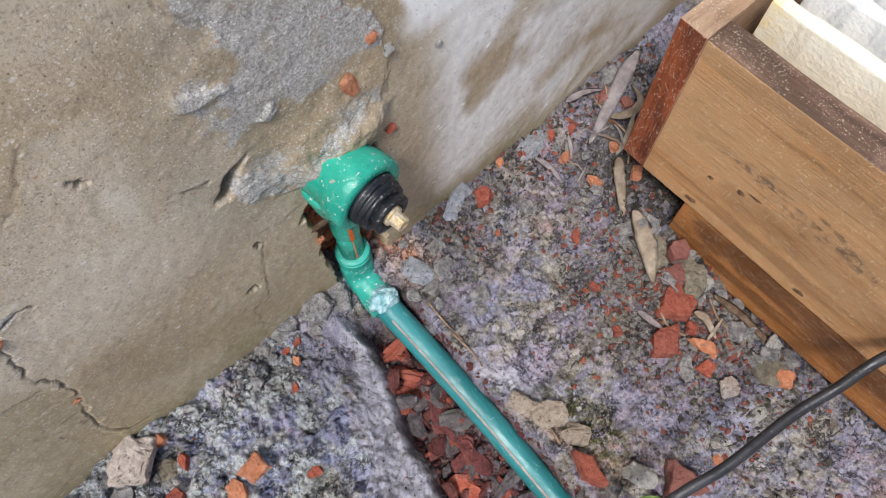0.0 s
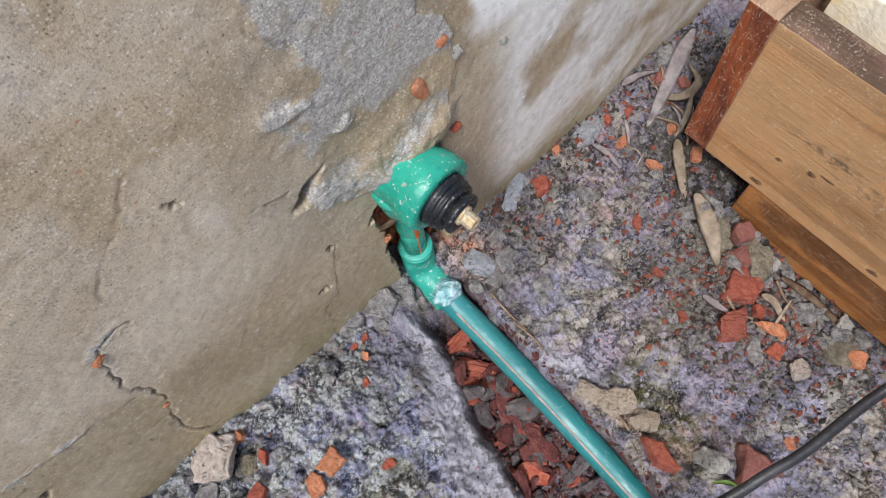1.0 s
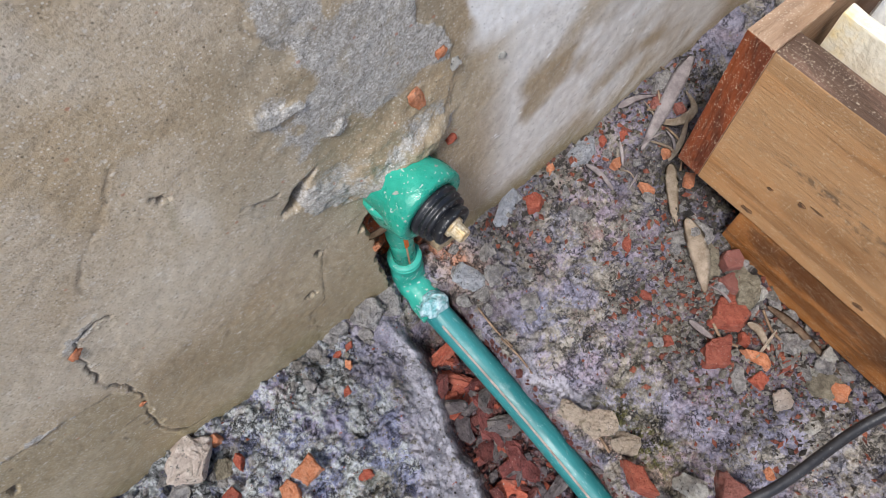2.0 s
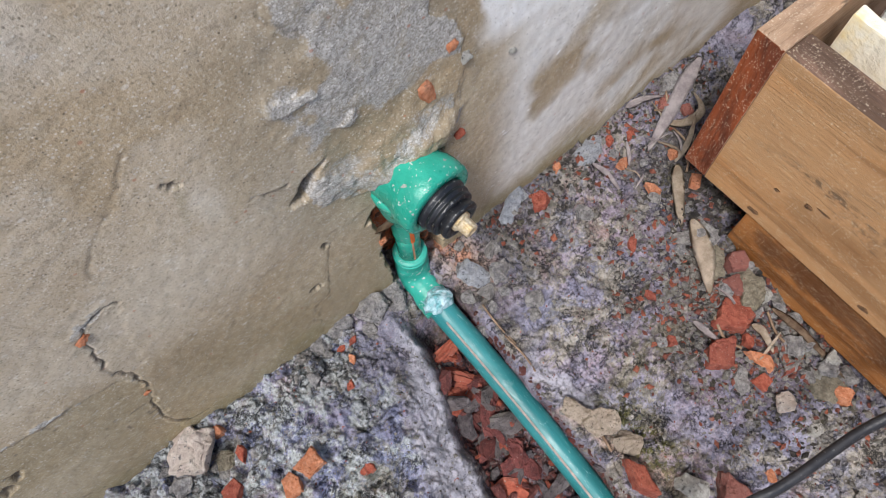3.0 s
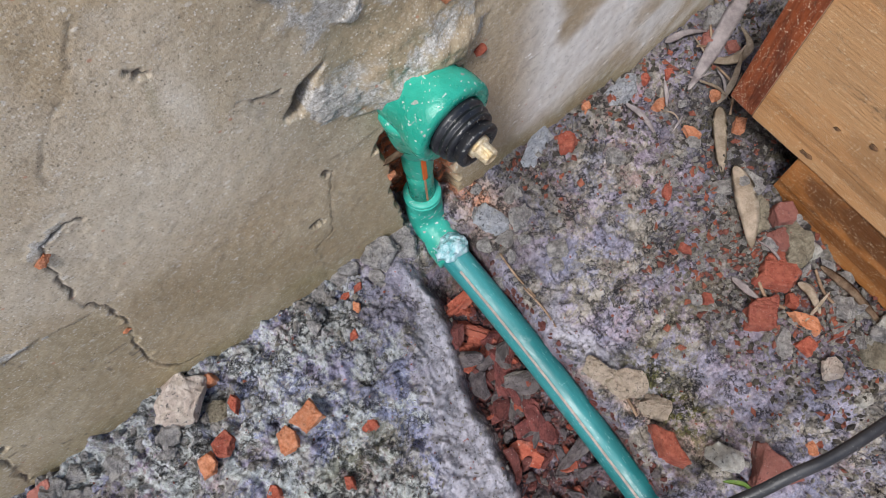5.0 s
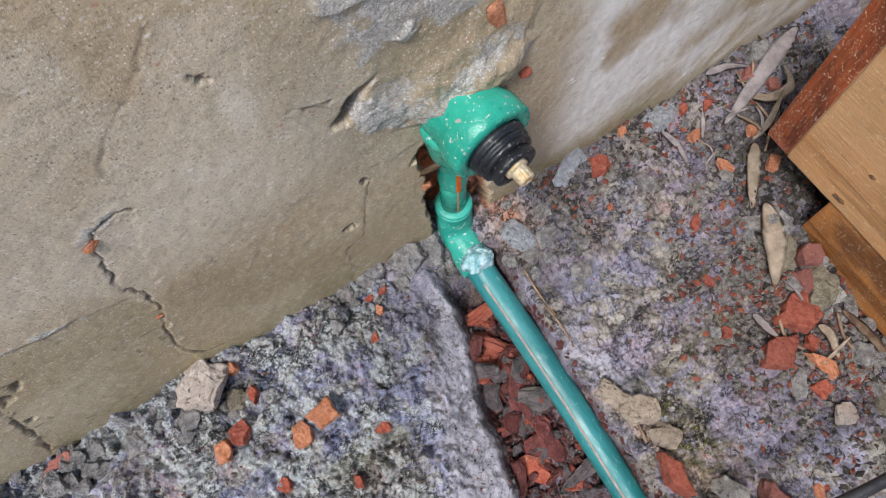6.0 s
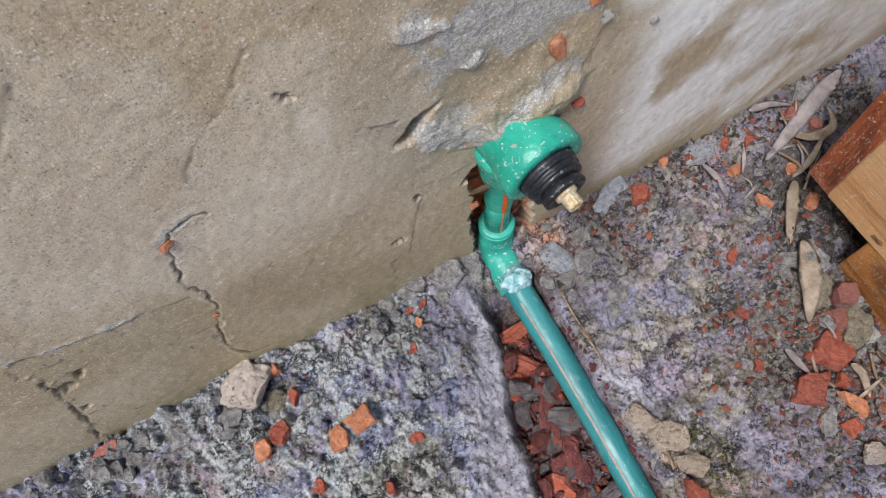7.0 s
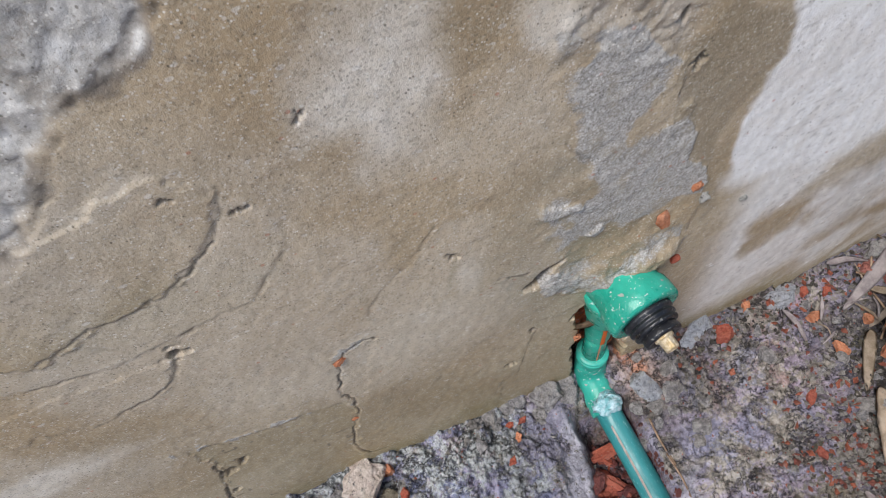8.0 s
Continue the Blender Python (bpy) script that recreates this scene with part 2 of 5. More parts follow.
def brick_material(name, dark, light, random=True, dull=0.6):
    n = Nodes(name, 0.88, spec=0.3)
    c = n.mix(n.ramp(n.noise(170, 6, 0.75), 0.34, 0.66), dark, light)
    pick = n.chance() if random else n.island()
    c = n.mix(n.ramp(pick, 0.1, 1.0, 0, dull), c, (0.17, 0.065, 0.055))
    c = n.mix(n.ramp(n.noise(70, 5, 0.7), 0.55, 0.72, 0, 0.55), c, (0.42, 0.32, 0.29))
    c = n.mix(n.ramp(n.noise(420, 4, 0.7), 0.58, 0.72, 0, 0.8), c, (0.09, 0.045, 0.04))
    c = n.mix(n.ramp(n.noise(800, 2, 0.6), 0.66, 0.74, 0, 0.6), c, (0.62, 0.50, 0.44))
    n.bump(n.noise(300, 5, 0.8), 0.004)
    return n.done(c)


def stone_material(name, dark, light, random=True):
    n = Nodes(name, 0.85, spec=0.35)
    c = n.mix(n.ramp(n.noise(140, 6, 0.75), 0.32, 0.68), dark, light)
    pick = n.chance() if random else n.island()
    c = n.mix(n.ramp(pick, 0.3, 1.0, 0, 0.2), c, (0.30, 0.26, 0.20))
    c = n.mix(n.ramp(n.noise(60, 6, 0.75), 0.48, 0.62, 0, 0.6), c, n.mix(0.5, dark, (0.40, 0.36, 0.24)))
    c = n.mix(n.ramp(n.noise(320, 5, 0.75), 0.43, 0.34, 0, 0.8), c, (0.03, 0.028, 0.03))
    n.bump(n.noise(240, 7, 0.9), 0.0045)
    return n.done(c)


def plastic_material(name, base, rough, dust=0.35, scale=1.0):
    n = Nodes(name, rough)
    c = n.mix(n.ramp(n.noise(30 * scale, 4), 0.35, 0.7), base, tuple(min(1, v * 1.5 + 0.015) for v in base))
    c = n.mix(n.ramp(n.noise(420, 2, 0.5), 0.65, 0.69, 0, dust * 2.2), c, (0.62, 0.62, 0.58))
    c = n.mix(n.ramp(n.noise(90, 6, 0.8), 0.56, 0.8, 0, dust), c, (0.45, 0.50, 0.47))
    c = n.mix(n.ramp(n.noise(105, 3, 0.5), 0.675, 0.695, 0, min(1, dust * 2.6)), c, (0.36, 0.34, 0.31))
    n.bump(n.noise(260, 4), 0.0005)
    return n.done(c, n.ramp(n.noise(60, 4), 0.3, 0.7, rough * 0.8, min(1, rough * 1.5)))


def pipe_material():
    n = Nodes("scuffed_green_pipe", 0.42)
    along = n.scaled(1, 0.1, 1)
    c = n.mix(n.ramp(n.noise(60, 5, 0.6, along), 0.35, 0.7), (0.016, 0.15, 0.155), (0.04, 0.25, 0.26))
    c = n.mix(n.ramp(n.noise(900, 3, 0.6, n.scaled(1, 0.18, 0.6), 1.5), 0.63, 0.72, 0, 0.75), c, (0.42, 0.62, 0.60))
    c = n.mix(n.ramp(n.noise(45, 6, 0.8), 0.55, 0.75, 0, 0.4), c, (0.30, 0.42, 0.40))
    n.bump(n.noise(300, 4, 0.6, along), 0.0004)
    return n.done(c, n.ramp(n.noise(50, 4), 0.3, 0.7, 0.3, 0.6))


def wood_material(name, dark, light, axis="y", stain=0.5, rough=0.55, dust=0.4, crumbs=0.6):
    n = Nodes(name, rough)
    s = {"x": (0.05, 1, 1), "y": (1, 0.05, 1), "z": (1, 1, 0.12)}[axis]
    soft = {"x": (0.3, 1, 1), "y": (1, 0.3, 1), "z": (1, 1, 0.5)}[axis]
    v, w = n.scaled(*s), n.scaled(*soft)
    grain = n.noise(480, 5, 0.7, v, 0.4)
    bands = n.noise(45, 5, 0.6, v, 0.6)
    c = n.mix(n.ramp(bands, 0.36, 0.64), dark, light)
    c = n.mix(n.ramp(n.noise(22, 6, 0.7, w, 1.0), 0.44, 0.60), c, n.mix(0.35, light, tuple(v * 1.15 for v in light)))
    c = n.mix(n.ramp(grain, 0.50, 0.72, 0, 0.55), c, tuple(d * 0.4 for d in dark))
    c = n.mix(n.ramp(n.noise(13, 6, 0.75, w, 0.8), 0.47, 0.60, 0, stain), c, tuple(d * 0.45 for d in dark))
    c = n.mix(n.ramp(n.noise(8, 5, 0.65, w, 0.5), 0.42, 0.62, 0, dust), c, (0.48, 0.290, 0.145))
    c = n.mix(n.ramp(n.noise(34, 5, 0.7, v, 0.5), 0.52, 0.64, 0, stain * 0.8), c, tuple(d * 0.5 for d in dark))
    c = n.mix(n.ramp(n.noise(60, 5, 0.75, w, 1.0), 0.62, 0.72, 0, stain * 0.7), c, tuple(d * 0.3 for d in dark))
    smudge = n.math("MULTIPLY", n.ramp(n.noise(20, 6, 0.8, w, 1.2), 0.56, 0.68), n.ramp(n.noise(150, 5, 0.8), 0.42, 0.56))
    c = n.mix(n.math("MULTIPLY", smudge, 0.75), c, (0.075, 0.050, 0.034))
    scratch = n.ramp(n.noise(190, 3, 0.6, n.scaled(*[0.05 if v < 0.2 else 1 for v in s]), 0.2), 0.70, 0.76, 0, 0.6)
    c = n.mix(scratch, c, tuple(d * 0.3 for d in dark))
    for scale, k in ((820, 1.0), (430, 0.9)):
        specks = n.math("MULTIPLY", n.ramp(n.cells(scale), 0.30, 0.16), n.ramp(n.noise(95 if scale > 500 else 130, 4), 0.43, 0.60))
        c = n.mix(n.math("MULTIPLY", specks, crumbs * k), c, (0.76, 0.66, 0.50))
    c = n.mix(n.ramp(n.noise(90, 3, 0.6, w), 0.70, 0.76, 0, 0.8), c, (0.06, 0.035, 0.02))
    n.bump(n.math("ADD", grain, bands), 0.0006)
    return n.done(c, n.ramp(grain, 0.3, 0.7, rough * 0.75, rough * 1.3))


def marble_material():
    n = Nodes("white_marble", 0.35)
    c = n.mix(n.ramp(n.noise(28, 6, 0.7, warp=1.5), 0.35, 0.62), (0.55, 0.56, 0.58), (0.82, 0.81, 0.78))
    n.bump(n.noise(240, 4), 0.0008)
    return n.done(c)


def cream_material():
    n = Nodes("yellow_stained_marble", 0.45)
    c = n.mix(n.ramp(n.noise(16, 5, 0.65), 0.5, 0.7), (0.84, 0.79, 0.64), (0.80, 0.60, 0.20))
    c = n.mix(n.ramp(n.noise(70, 5), 0.5, 0.75, 0, 0.5), c, (0.80, 0.78, 0.70))
    n.bump(n.noise(240, 4), 0.0008)
    return n.done(c)


def plain_material(name, a, b, scale, rough, metal=0.0, bump=0.0006, spec=0.5):
    n = Nodes(name, rough, metal, spec)
    c = n.mix(n.ramp(n.noise(scale, 5, 0.7), 0.35, 0.68), a, b)
    n.bump(n.noise(scale * 3, 4), bump)
    return n.done(c)


PLASTER, SOIL = plaster_material(), soil_material()
BRICK = brick_material("broken_red_brick", (0.36, 0.075, 0.045), (0.60, 0.18, 0.11), True, 0.5)
BRICK_ORANGE = brick_material("orange_brick", (0.58, 0.20, 0.09), (0.76, 0.36, 0.21), True, 0.15)
BRICK_SMALL = brick_material("brick_grit", (0.26, 0.07, 0.045), (0.48, 0.17, 0.10), False, 0.8)
# Maroon trench brick and grit; part of the trench's shade is in the colour.
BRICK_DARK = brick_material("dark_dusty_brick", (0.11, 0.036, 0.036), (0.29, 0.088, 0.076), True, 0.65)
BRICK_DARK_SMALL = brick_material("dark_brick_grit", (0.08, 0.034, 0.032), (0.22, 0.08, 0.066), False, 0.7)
BRICK_PINK = brick_material("pink_brick", (0.42, 0.15, 0.12), (0.55, 0.24, 0.19))
STONE = stone_material("grey_stone", (0.20, 0.19, 0.195), (0.62, 0.59, 0.57))
STONE_BUFF = stone_material("buff_mortar_lump", (0.70, 0.57, 0.49), (0.94, 0.83, 0.74))
STONE_WHITE = stone_material("pale_pebble", (0.48, 0.46, 0.42), (0.75, 0.73, 0.68))
STONE_OCHRE = stone_material("porous_ochre_mortar", (0.20, 0.17, 0.12), (0.50, 0.44, 0.33))
STONE_TAN = stone_material("tan_rock", (0.46, 0.36, 0.27), (0.74, 0.62, 0.50))
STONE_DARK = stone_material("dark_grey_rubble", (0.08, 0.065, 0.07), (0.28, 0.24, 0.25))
STONE_PALE = stone_material("pale_blue_mortar", (0.34, 0.36, 0.41), (0.64, 0.66, 0.71))
STONE_SMALL = stone_material("stone_grit", (0.10, 0.095, 0.095), (0.50, 0.47, 0.43), False)
DARK_SMALL = stone_material("dark_ground_crumbs", (0.025, 0.022, 0.022), (0.11, 0.095, 0.085), False)
PIPE = pipe_material()
FITTING = plastic_material("green_fitting_plastic", (0.012, 0.27, 0.19), 0.26, 0.3)
FITTING_DARK = plastic_material("dusty_green_collar", (0.018, 0.27, 0.205), 0.4, 0.4)
WELD = plain_material("chalky_blue_melt", (0.14, 0.40, 0.42), (0.55, 0.70, 0.75), 160, 0.55, 0, 0.002)
BLACK = plastic_material("dusty_black_plastic", (0.008, 0.009, 0.012), 0.32, 0.10)
CABLE = plastic_material("black_cable_sheath", (0.014, 0.014, 0.017), 0.42, 0.03)
BRASS = plain_material("dull_brass", (0.50, 0.36, 0.18), (0.78, 0.68, 0.50), 240, 0.42, 0.45)
ORANGE = plain_material("orange_print", (0.90, 0.17, 0.03), (0.95, 0.24, 0.05), 200, 0.5)
STRIPE = plain_material("faded_pink_stripe", (0.46, 0.38, 0.34), (0.66, 0.54, 0.48), 150, 0.55)
PRINT = plain_material("faded_orange_stripe", (0.72, 0.34, 0.18), (0.82, 0.50, 0.32), 150, 0.55)
WOOD = wood_material("varnished_pine", (0.29, 0.118, 0.032), (0.51, 0.235, 0.078), "y", 0.62, 0.5, 0.75)
WOOD_LOW = wood_material("amber_wood", (0.20, 0.062, 0.010), (0.38, 0.145, 0.032), "y", 0.9, 0.5, 0.10)
WOOD_TOP = wood_material("weathered_brown_wood", (0.085, 0.042, 0.026), (0.20, 0.115, 0.082), "y", 0.7, 0.55, 0.08)
WOOD_END = wood_material("red_brown_end_grain", (0.10, 0.018, 0.004), (0.28, 0.062, 0.012), "z", 0.7, 0.7, 0.0, 0.9)
WOOD_SIDE = wood_material("grey_brown_wood", (0.22, 0.125, 0.075), (0.40, 0.27, 0.18), "x", 0.4)
KNOT = plain_material("dark_knot_wood", (0.075, 0.040, 0.020), (0.22, 0.115, 0.055), 400, 0.7)
MARBLE, CREAM = marble_material(), cream_material()
LEAF_GREY = plain_material("dry_grey_leaf", (0.34, 0.29, 0.29), (0.56, 0.50, 0.49), 90, 0.7)
LEAF_TAN = plain_material("dry_tan_leaf", (0.36, 0.28, 0.20), (0.62, 0.52, 0.41), 90, 0.7)
TWIG = plain_material("dry_twig", (0.15, 0.09, 0.055), (0.34, 0.24, 0.16), 120, 0.8)
GREEN = plain_material("fresh_green_blade", (0.12, 0.22, 0.04), (0.25, 0.36, 0.09), 100, 0.5)


# ---- mesh helpers ----
def mesh_of(name, bm, material, smooth=True):
    me = bpy.data.meshes.new(name)
    bm.normal_update()
    bm.to_mesh(me)
    bm.free()
    me.materials.append(material)
    if smooth:
        me.shade_smooth()
    return me


def part(name, bm, material, parent=None, label="", smooth=False):
    ob = new(name, mesh_of(name, bm, material, smooth))
    if parent is not None:
        ob.parent = parent
    return tagged(ob, label)


def thing(name, place, label, category, group="", kind=""):
    ob = new(name)
    ob.location = place
    ob.empty_display_size = 0.02
    return tagged(ob, label, category, group, kind)


def sheet(name, px, py, pz, masks, material, back=None):
    """A grid of points as one smooth mesh with masks; back closes it into a solid wall."""
    nu, nv = px.shape
    verts = np.stack([px, py, pz], -1).reshape(-1, 3)
    i = np.arange(nu * nv).reshape(nu, nv)
    quads = np.stack([i[:-1, :-1], i[1:, :-1], i[1:, 1:], i[:-1, 1:]], -1).reshape(-1, 4)
    faces = quads.tolist()
    if back is not None:
        ring = np.concatenate([i[:, 0], i[-1, 1:], i[-2::-1, -1], i[0, -2:0:-1]])
        rim = verts[ring].copy()
        rim[:, 1] = back
        first = len(verts)
        verts = np.concatenate([verts, rim])
        m = len(ring)
        faces += [[int(ring[(k + 1) % m]), int(ring[k]), first + k, first + (k + 1) % m] for k in range(m)]
        faces.append([first + k for k in range(m)])
    me = bpy.data.meshes.new(name)
    me.from_pydata(verts.tolist(), [], faces)
    for key, values in masks.items():
        a = me.attributes.new(key, "FLOAT", "POINT")
        full = np.zeros(len(verts), np.float32)
        full[: nu * nv] = np.clip(values, 0, 1).reshape(-1)
        a.data.foreach_set("value", full)
    me.materials.append(material)
    me.shade_smooth()
    me.update()
    return new(name, me)


def lathe(profile, segments=40):
    """A solid of revolution round z from (radius, height) pairs."""
    bm = bmesh.new()
    rings = []
    for r, z in profile:
        rings.append([bm.verts.new((r * math.cos(a), r * math.sin(a), z)) for a in [2 * math.pi * k / segments for k in range(segments)]])
    for a, b in zip(rings, rings[1:]):
        for k in range(segments):
            bm.faces.new((a[k], a[(k + 1) % segments], b[(k + 1) % segments], b[k]))
    bm.faces.new(rings[0][::-1])
    bm.faces.new(rings[-1])
    return bm


def tube(points, radii, segments=24, squash=1.0):
    """A closed tube along a smooth line of points."""
    pts = [Vector(p) for p in points]
    bm = bmesh.new()
    rings = []
    side = None
    for k, p in enumerate(pts):
        d = (pts[min(k + 1, len(pts) - 1)] - pts[max(k - 1, 0)]).normalized()
        if side is None:
            side = d.orthogonal().normalized()
        side = (side - d * side.dot(d)).normalized()
        up = d.cross(side)
        r = radii[k] if isinstance(radii, (list, tuple)) else radii
        rings.append([bm.verts.new(p + side * (r * math.cos(a)) + up * (r * squash * math.sin(a))) for a in [2 * math.pi * j / segments for j in range(segments)]])
    for a, b in zip(rings, rings[1:]):
        for j in range(segments):
            bm.faces.new((a[j], a[(j + 1) % segments], b[(j + 1) % segments], b[j]))
    bm.faces.new(rings[0][::-1])
    bm.faces.new(rings[-1])
    bmesh.ops.recalc_face_normals(bm, faces=bm.faces)
    return bm


def glide(points, steps=8):
    """A smooth line through a few points."""
    p = [Vector(points[0])] + [Vector(q) for q in points] + [Vector(points[-1])]
    out = []
    for k in range(1, len(p) - 2):
        for s in range(steps):
            u = s / steps
            out.append(0.5 * (2 * p[k] + (p[k + 1] - p[k - 1]) * u + (2 * p[k - 1] - 5 * p[k] + 4 * p[k + 1] - p[k + 2]) * u * u + (3 * p[k] - 3 * p[k + 1] + p[k + 2] - p[k - 1]) * u ** 3))
    return out + [p[-2]]


def board(sx, sy, sz, bevel=0.0012, cuts=6, rough=0.0005, seed=0):
    """A board with slightly worn, uneven edges; its corner lies at the origin."""
    bm = bmesh.new()
    bmesh.ops.create_cube(bm, size=1)
    for v in bm.verts:
        v.co = Vector(((v.co.x + 0.5) * sx, (v.co.y + 0.5) * sy, (v.co.z + 0.5) * sz))
    bmesh.ops.bevel(bm, geom=list(bm.edges), offset=bevel, segments=2, profile=0.6, affect="EDGES")
    long_edges = [e for e in bm.edges if e.calc_length() > 0.6 * max(sx, sy, sz)]
    bmesh.ops.subdivide_edges(bm, edges=long_edges, cuts=cuts * 6)
    for v in bm.verts:
        q = v.co * 28 + Vector((seed, 3.1 * seed, 0))
        v.co += noise.noise_vector(q) * rough * 1.6 + noise.noise_vector(q * 6) * rough
    return bm


def shard(size, seed, flat=0.0, detail=1):
    """An angular broken lump of about the given size, resting on z = 0."""
    rnd = random.Random(seed)
    bm = bmesh.new()
    for _ in range(11 + detail * 5):
        v = Vector((rnd.gauss(0, 1), rnd.gauss(0, 1), rnd.gauss(0, 1)))
        m = max(abs(v.x), abs(v.y), abs(v.z))
        v = v / m * 0.45 + v.normalized() * 0.1
        v.z = max(-0.5, min(0.5 - flat * 0.0, v.z))
        bm.verts.new((v.x * size[0], v.y * size[1], v.z * size[2]))
    out = bmesh.ops.convex_hull(bm, input=list(bm.verts))
    bmesh.ops.delete(bm, geom=[g for g in out["geom_interior"] if isinstance(g, bmesh.types.BMVert)], context="VERTS")
    if detail > 0:
        bmesh.ops.subdivide_edges(bm, edges=list(bm.edges), cuts=detail, use_grid_fill=True)
        s = min(size)
        for v in bm.verts:
            q = v.co / s * 2.2 + Vector((seed % 97, seed % 31, 0))
            v.co += noise.noise_vector(q) * s * 0.16 + noise.noise_vector(q * 2.7) * s * (0.10 if detail < 3 else 0.11)
    low = min(v.co.z for v in bm.verts)
    bmesh.ops.translate(bm, verts=list(bm.verts), vec=(0, 0, -low))
    return bm


# ---- ground ----
def trench_left(y):
    return -0.045 - 0.25 * np.clip(-y - 0.05, 0, 0.4) + 0.004 * fbm(y * 1.0, y * 0 + 3.3, 0.03, 3, 5)


def trench_right(y):
    return 0.013 - 0.10 * np.clip(-y - 0.20, 0, 0.3) + 0.004 * fbm(y * 1.0, y * 0 + 7.7, 0.025, 3, 6)


def ground_z(x, y, fine=True):
    x, y = np.asarray(x, float), np.asarray(y, float)
    cx, cy = np.clip(x, -0.45, 0.5), np.clip(y, -0.5, 0.0)
    right = 0.010 + 0.05 * (cx - 0.1) + 0.13 * (cy + 0.02)
    left = 0.014 + 0.16 * cy
    xl, xr = trench_left(y), trench_right(y)
    side = step(-0.05, 0.03, cx)
    base = left * (1 - side) + right * side
    into = step(0, 0.020, x - xl) * step(0, 0.014, xr - x) * step(-0.012, -0.045, y)
    lip = step(-0.024, -0.010, x - xl) * (1 - step(-0.004, 0.012, x - xl)) * step(0.0, -0.03, y)
    flaky = 1 - step(-0.075, -0.045, x)
    z = base - 0.037 * into - 0.014 * step(-0.030, 0.0, x - xl) * step(0.05, 0.0, x - xl) * step(-0.02, -0.05, y)
    shelf = step(-0.010 - 0.25 * np.clip(-y - 0.03, 0, 0.3), -0.004, x - xl) * (1 - step(-0.002, 0.010, x - xl)) * step(-0.01, -0.035, y)
    calm = 1 - 0.72 * np.maximum(lip, shelf)
    z = z + 0.003 * shelf
    z = z + calm * (0.0065 * fbm(x, y, 0.06, 3, 11) + (0.0040 + 0.0024 * flaky) * fbm(x, y, 0.022, 5, 21, 0.62))
    lumps_ = ridged(x + 0.006 * fbm(x, y, 0.015, 2, 3), y + 0.006 * fbm(x, y, 0.015, 2, 4), 0.034, 3, 51)
    z = z + calm * (0.010 + 0.006 * flaky) * (np.minimum(lumps_, 0.30) - 0.30)
    crag = fbm(x, y, 0.017, 4, 41, 0.62)
    z = z + (0.35 + 0.65 * flaky) * calm * 0.0062 * (np.round(crag * 3.2) / 3.2 * 0.85 + crag * 0.4)
    if fine:
        z = z + calm * (0.0040 * (ridged(x, y, 0.0085, 3, 61) - 0.45) + 0.0022 * fbm(x, y, 0.005, 3, 65, 0.7)) + 0.0006 * fbm(x, y, 0.003, 2, 71)
    return z


def spread(a, b, near, far):
    """Even steps from a to b, and ever wider ones out to the distance far."""
    mid = list(np.arange(a, b, near))
    out, s = [], near
    while not out or out[-1] < far:
        s *= 1.5
        out.append((out[-1] if out else 0) + s)
    return np.array([a - o for o in reversed(out)] + mid + [b + o for o in out])


gx = spread(-0.40, 0.34, 0.0009, 40.0)
gy = spread(-0.38, 0.03, 0.0009, 40.0)
gy = np.concatenate([gy[gy < 0.03], [0.06, 0.1, 0.25, 0.6, 1.5, 4.0, 12.0, 40.0]])
X, Y = np.meshgrid(gx, gy, indexing="ij")
XL, XR = trench_left(Y), trench_right(Y)
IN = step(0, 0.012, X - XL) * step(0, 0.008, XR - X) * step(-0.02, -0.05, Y)
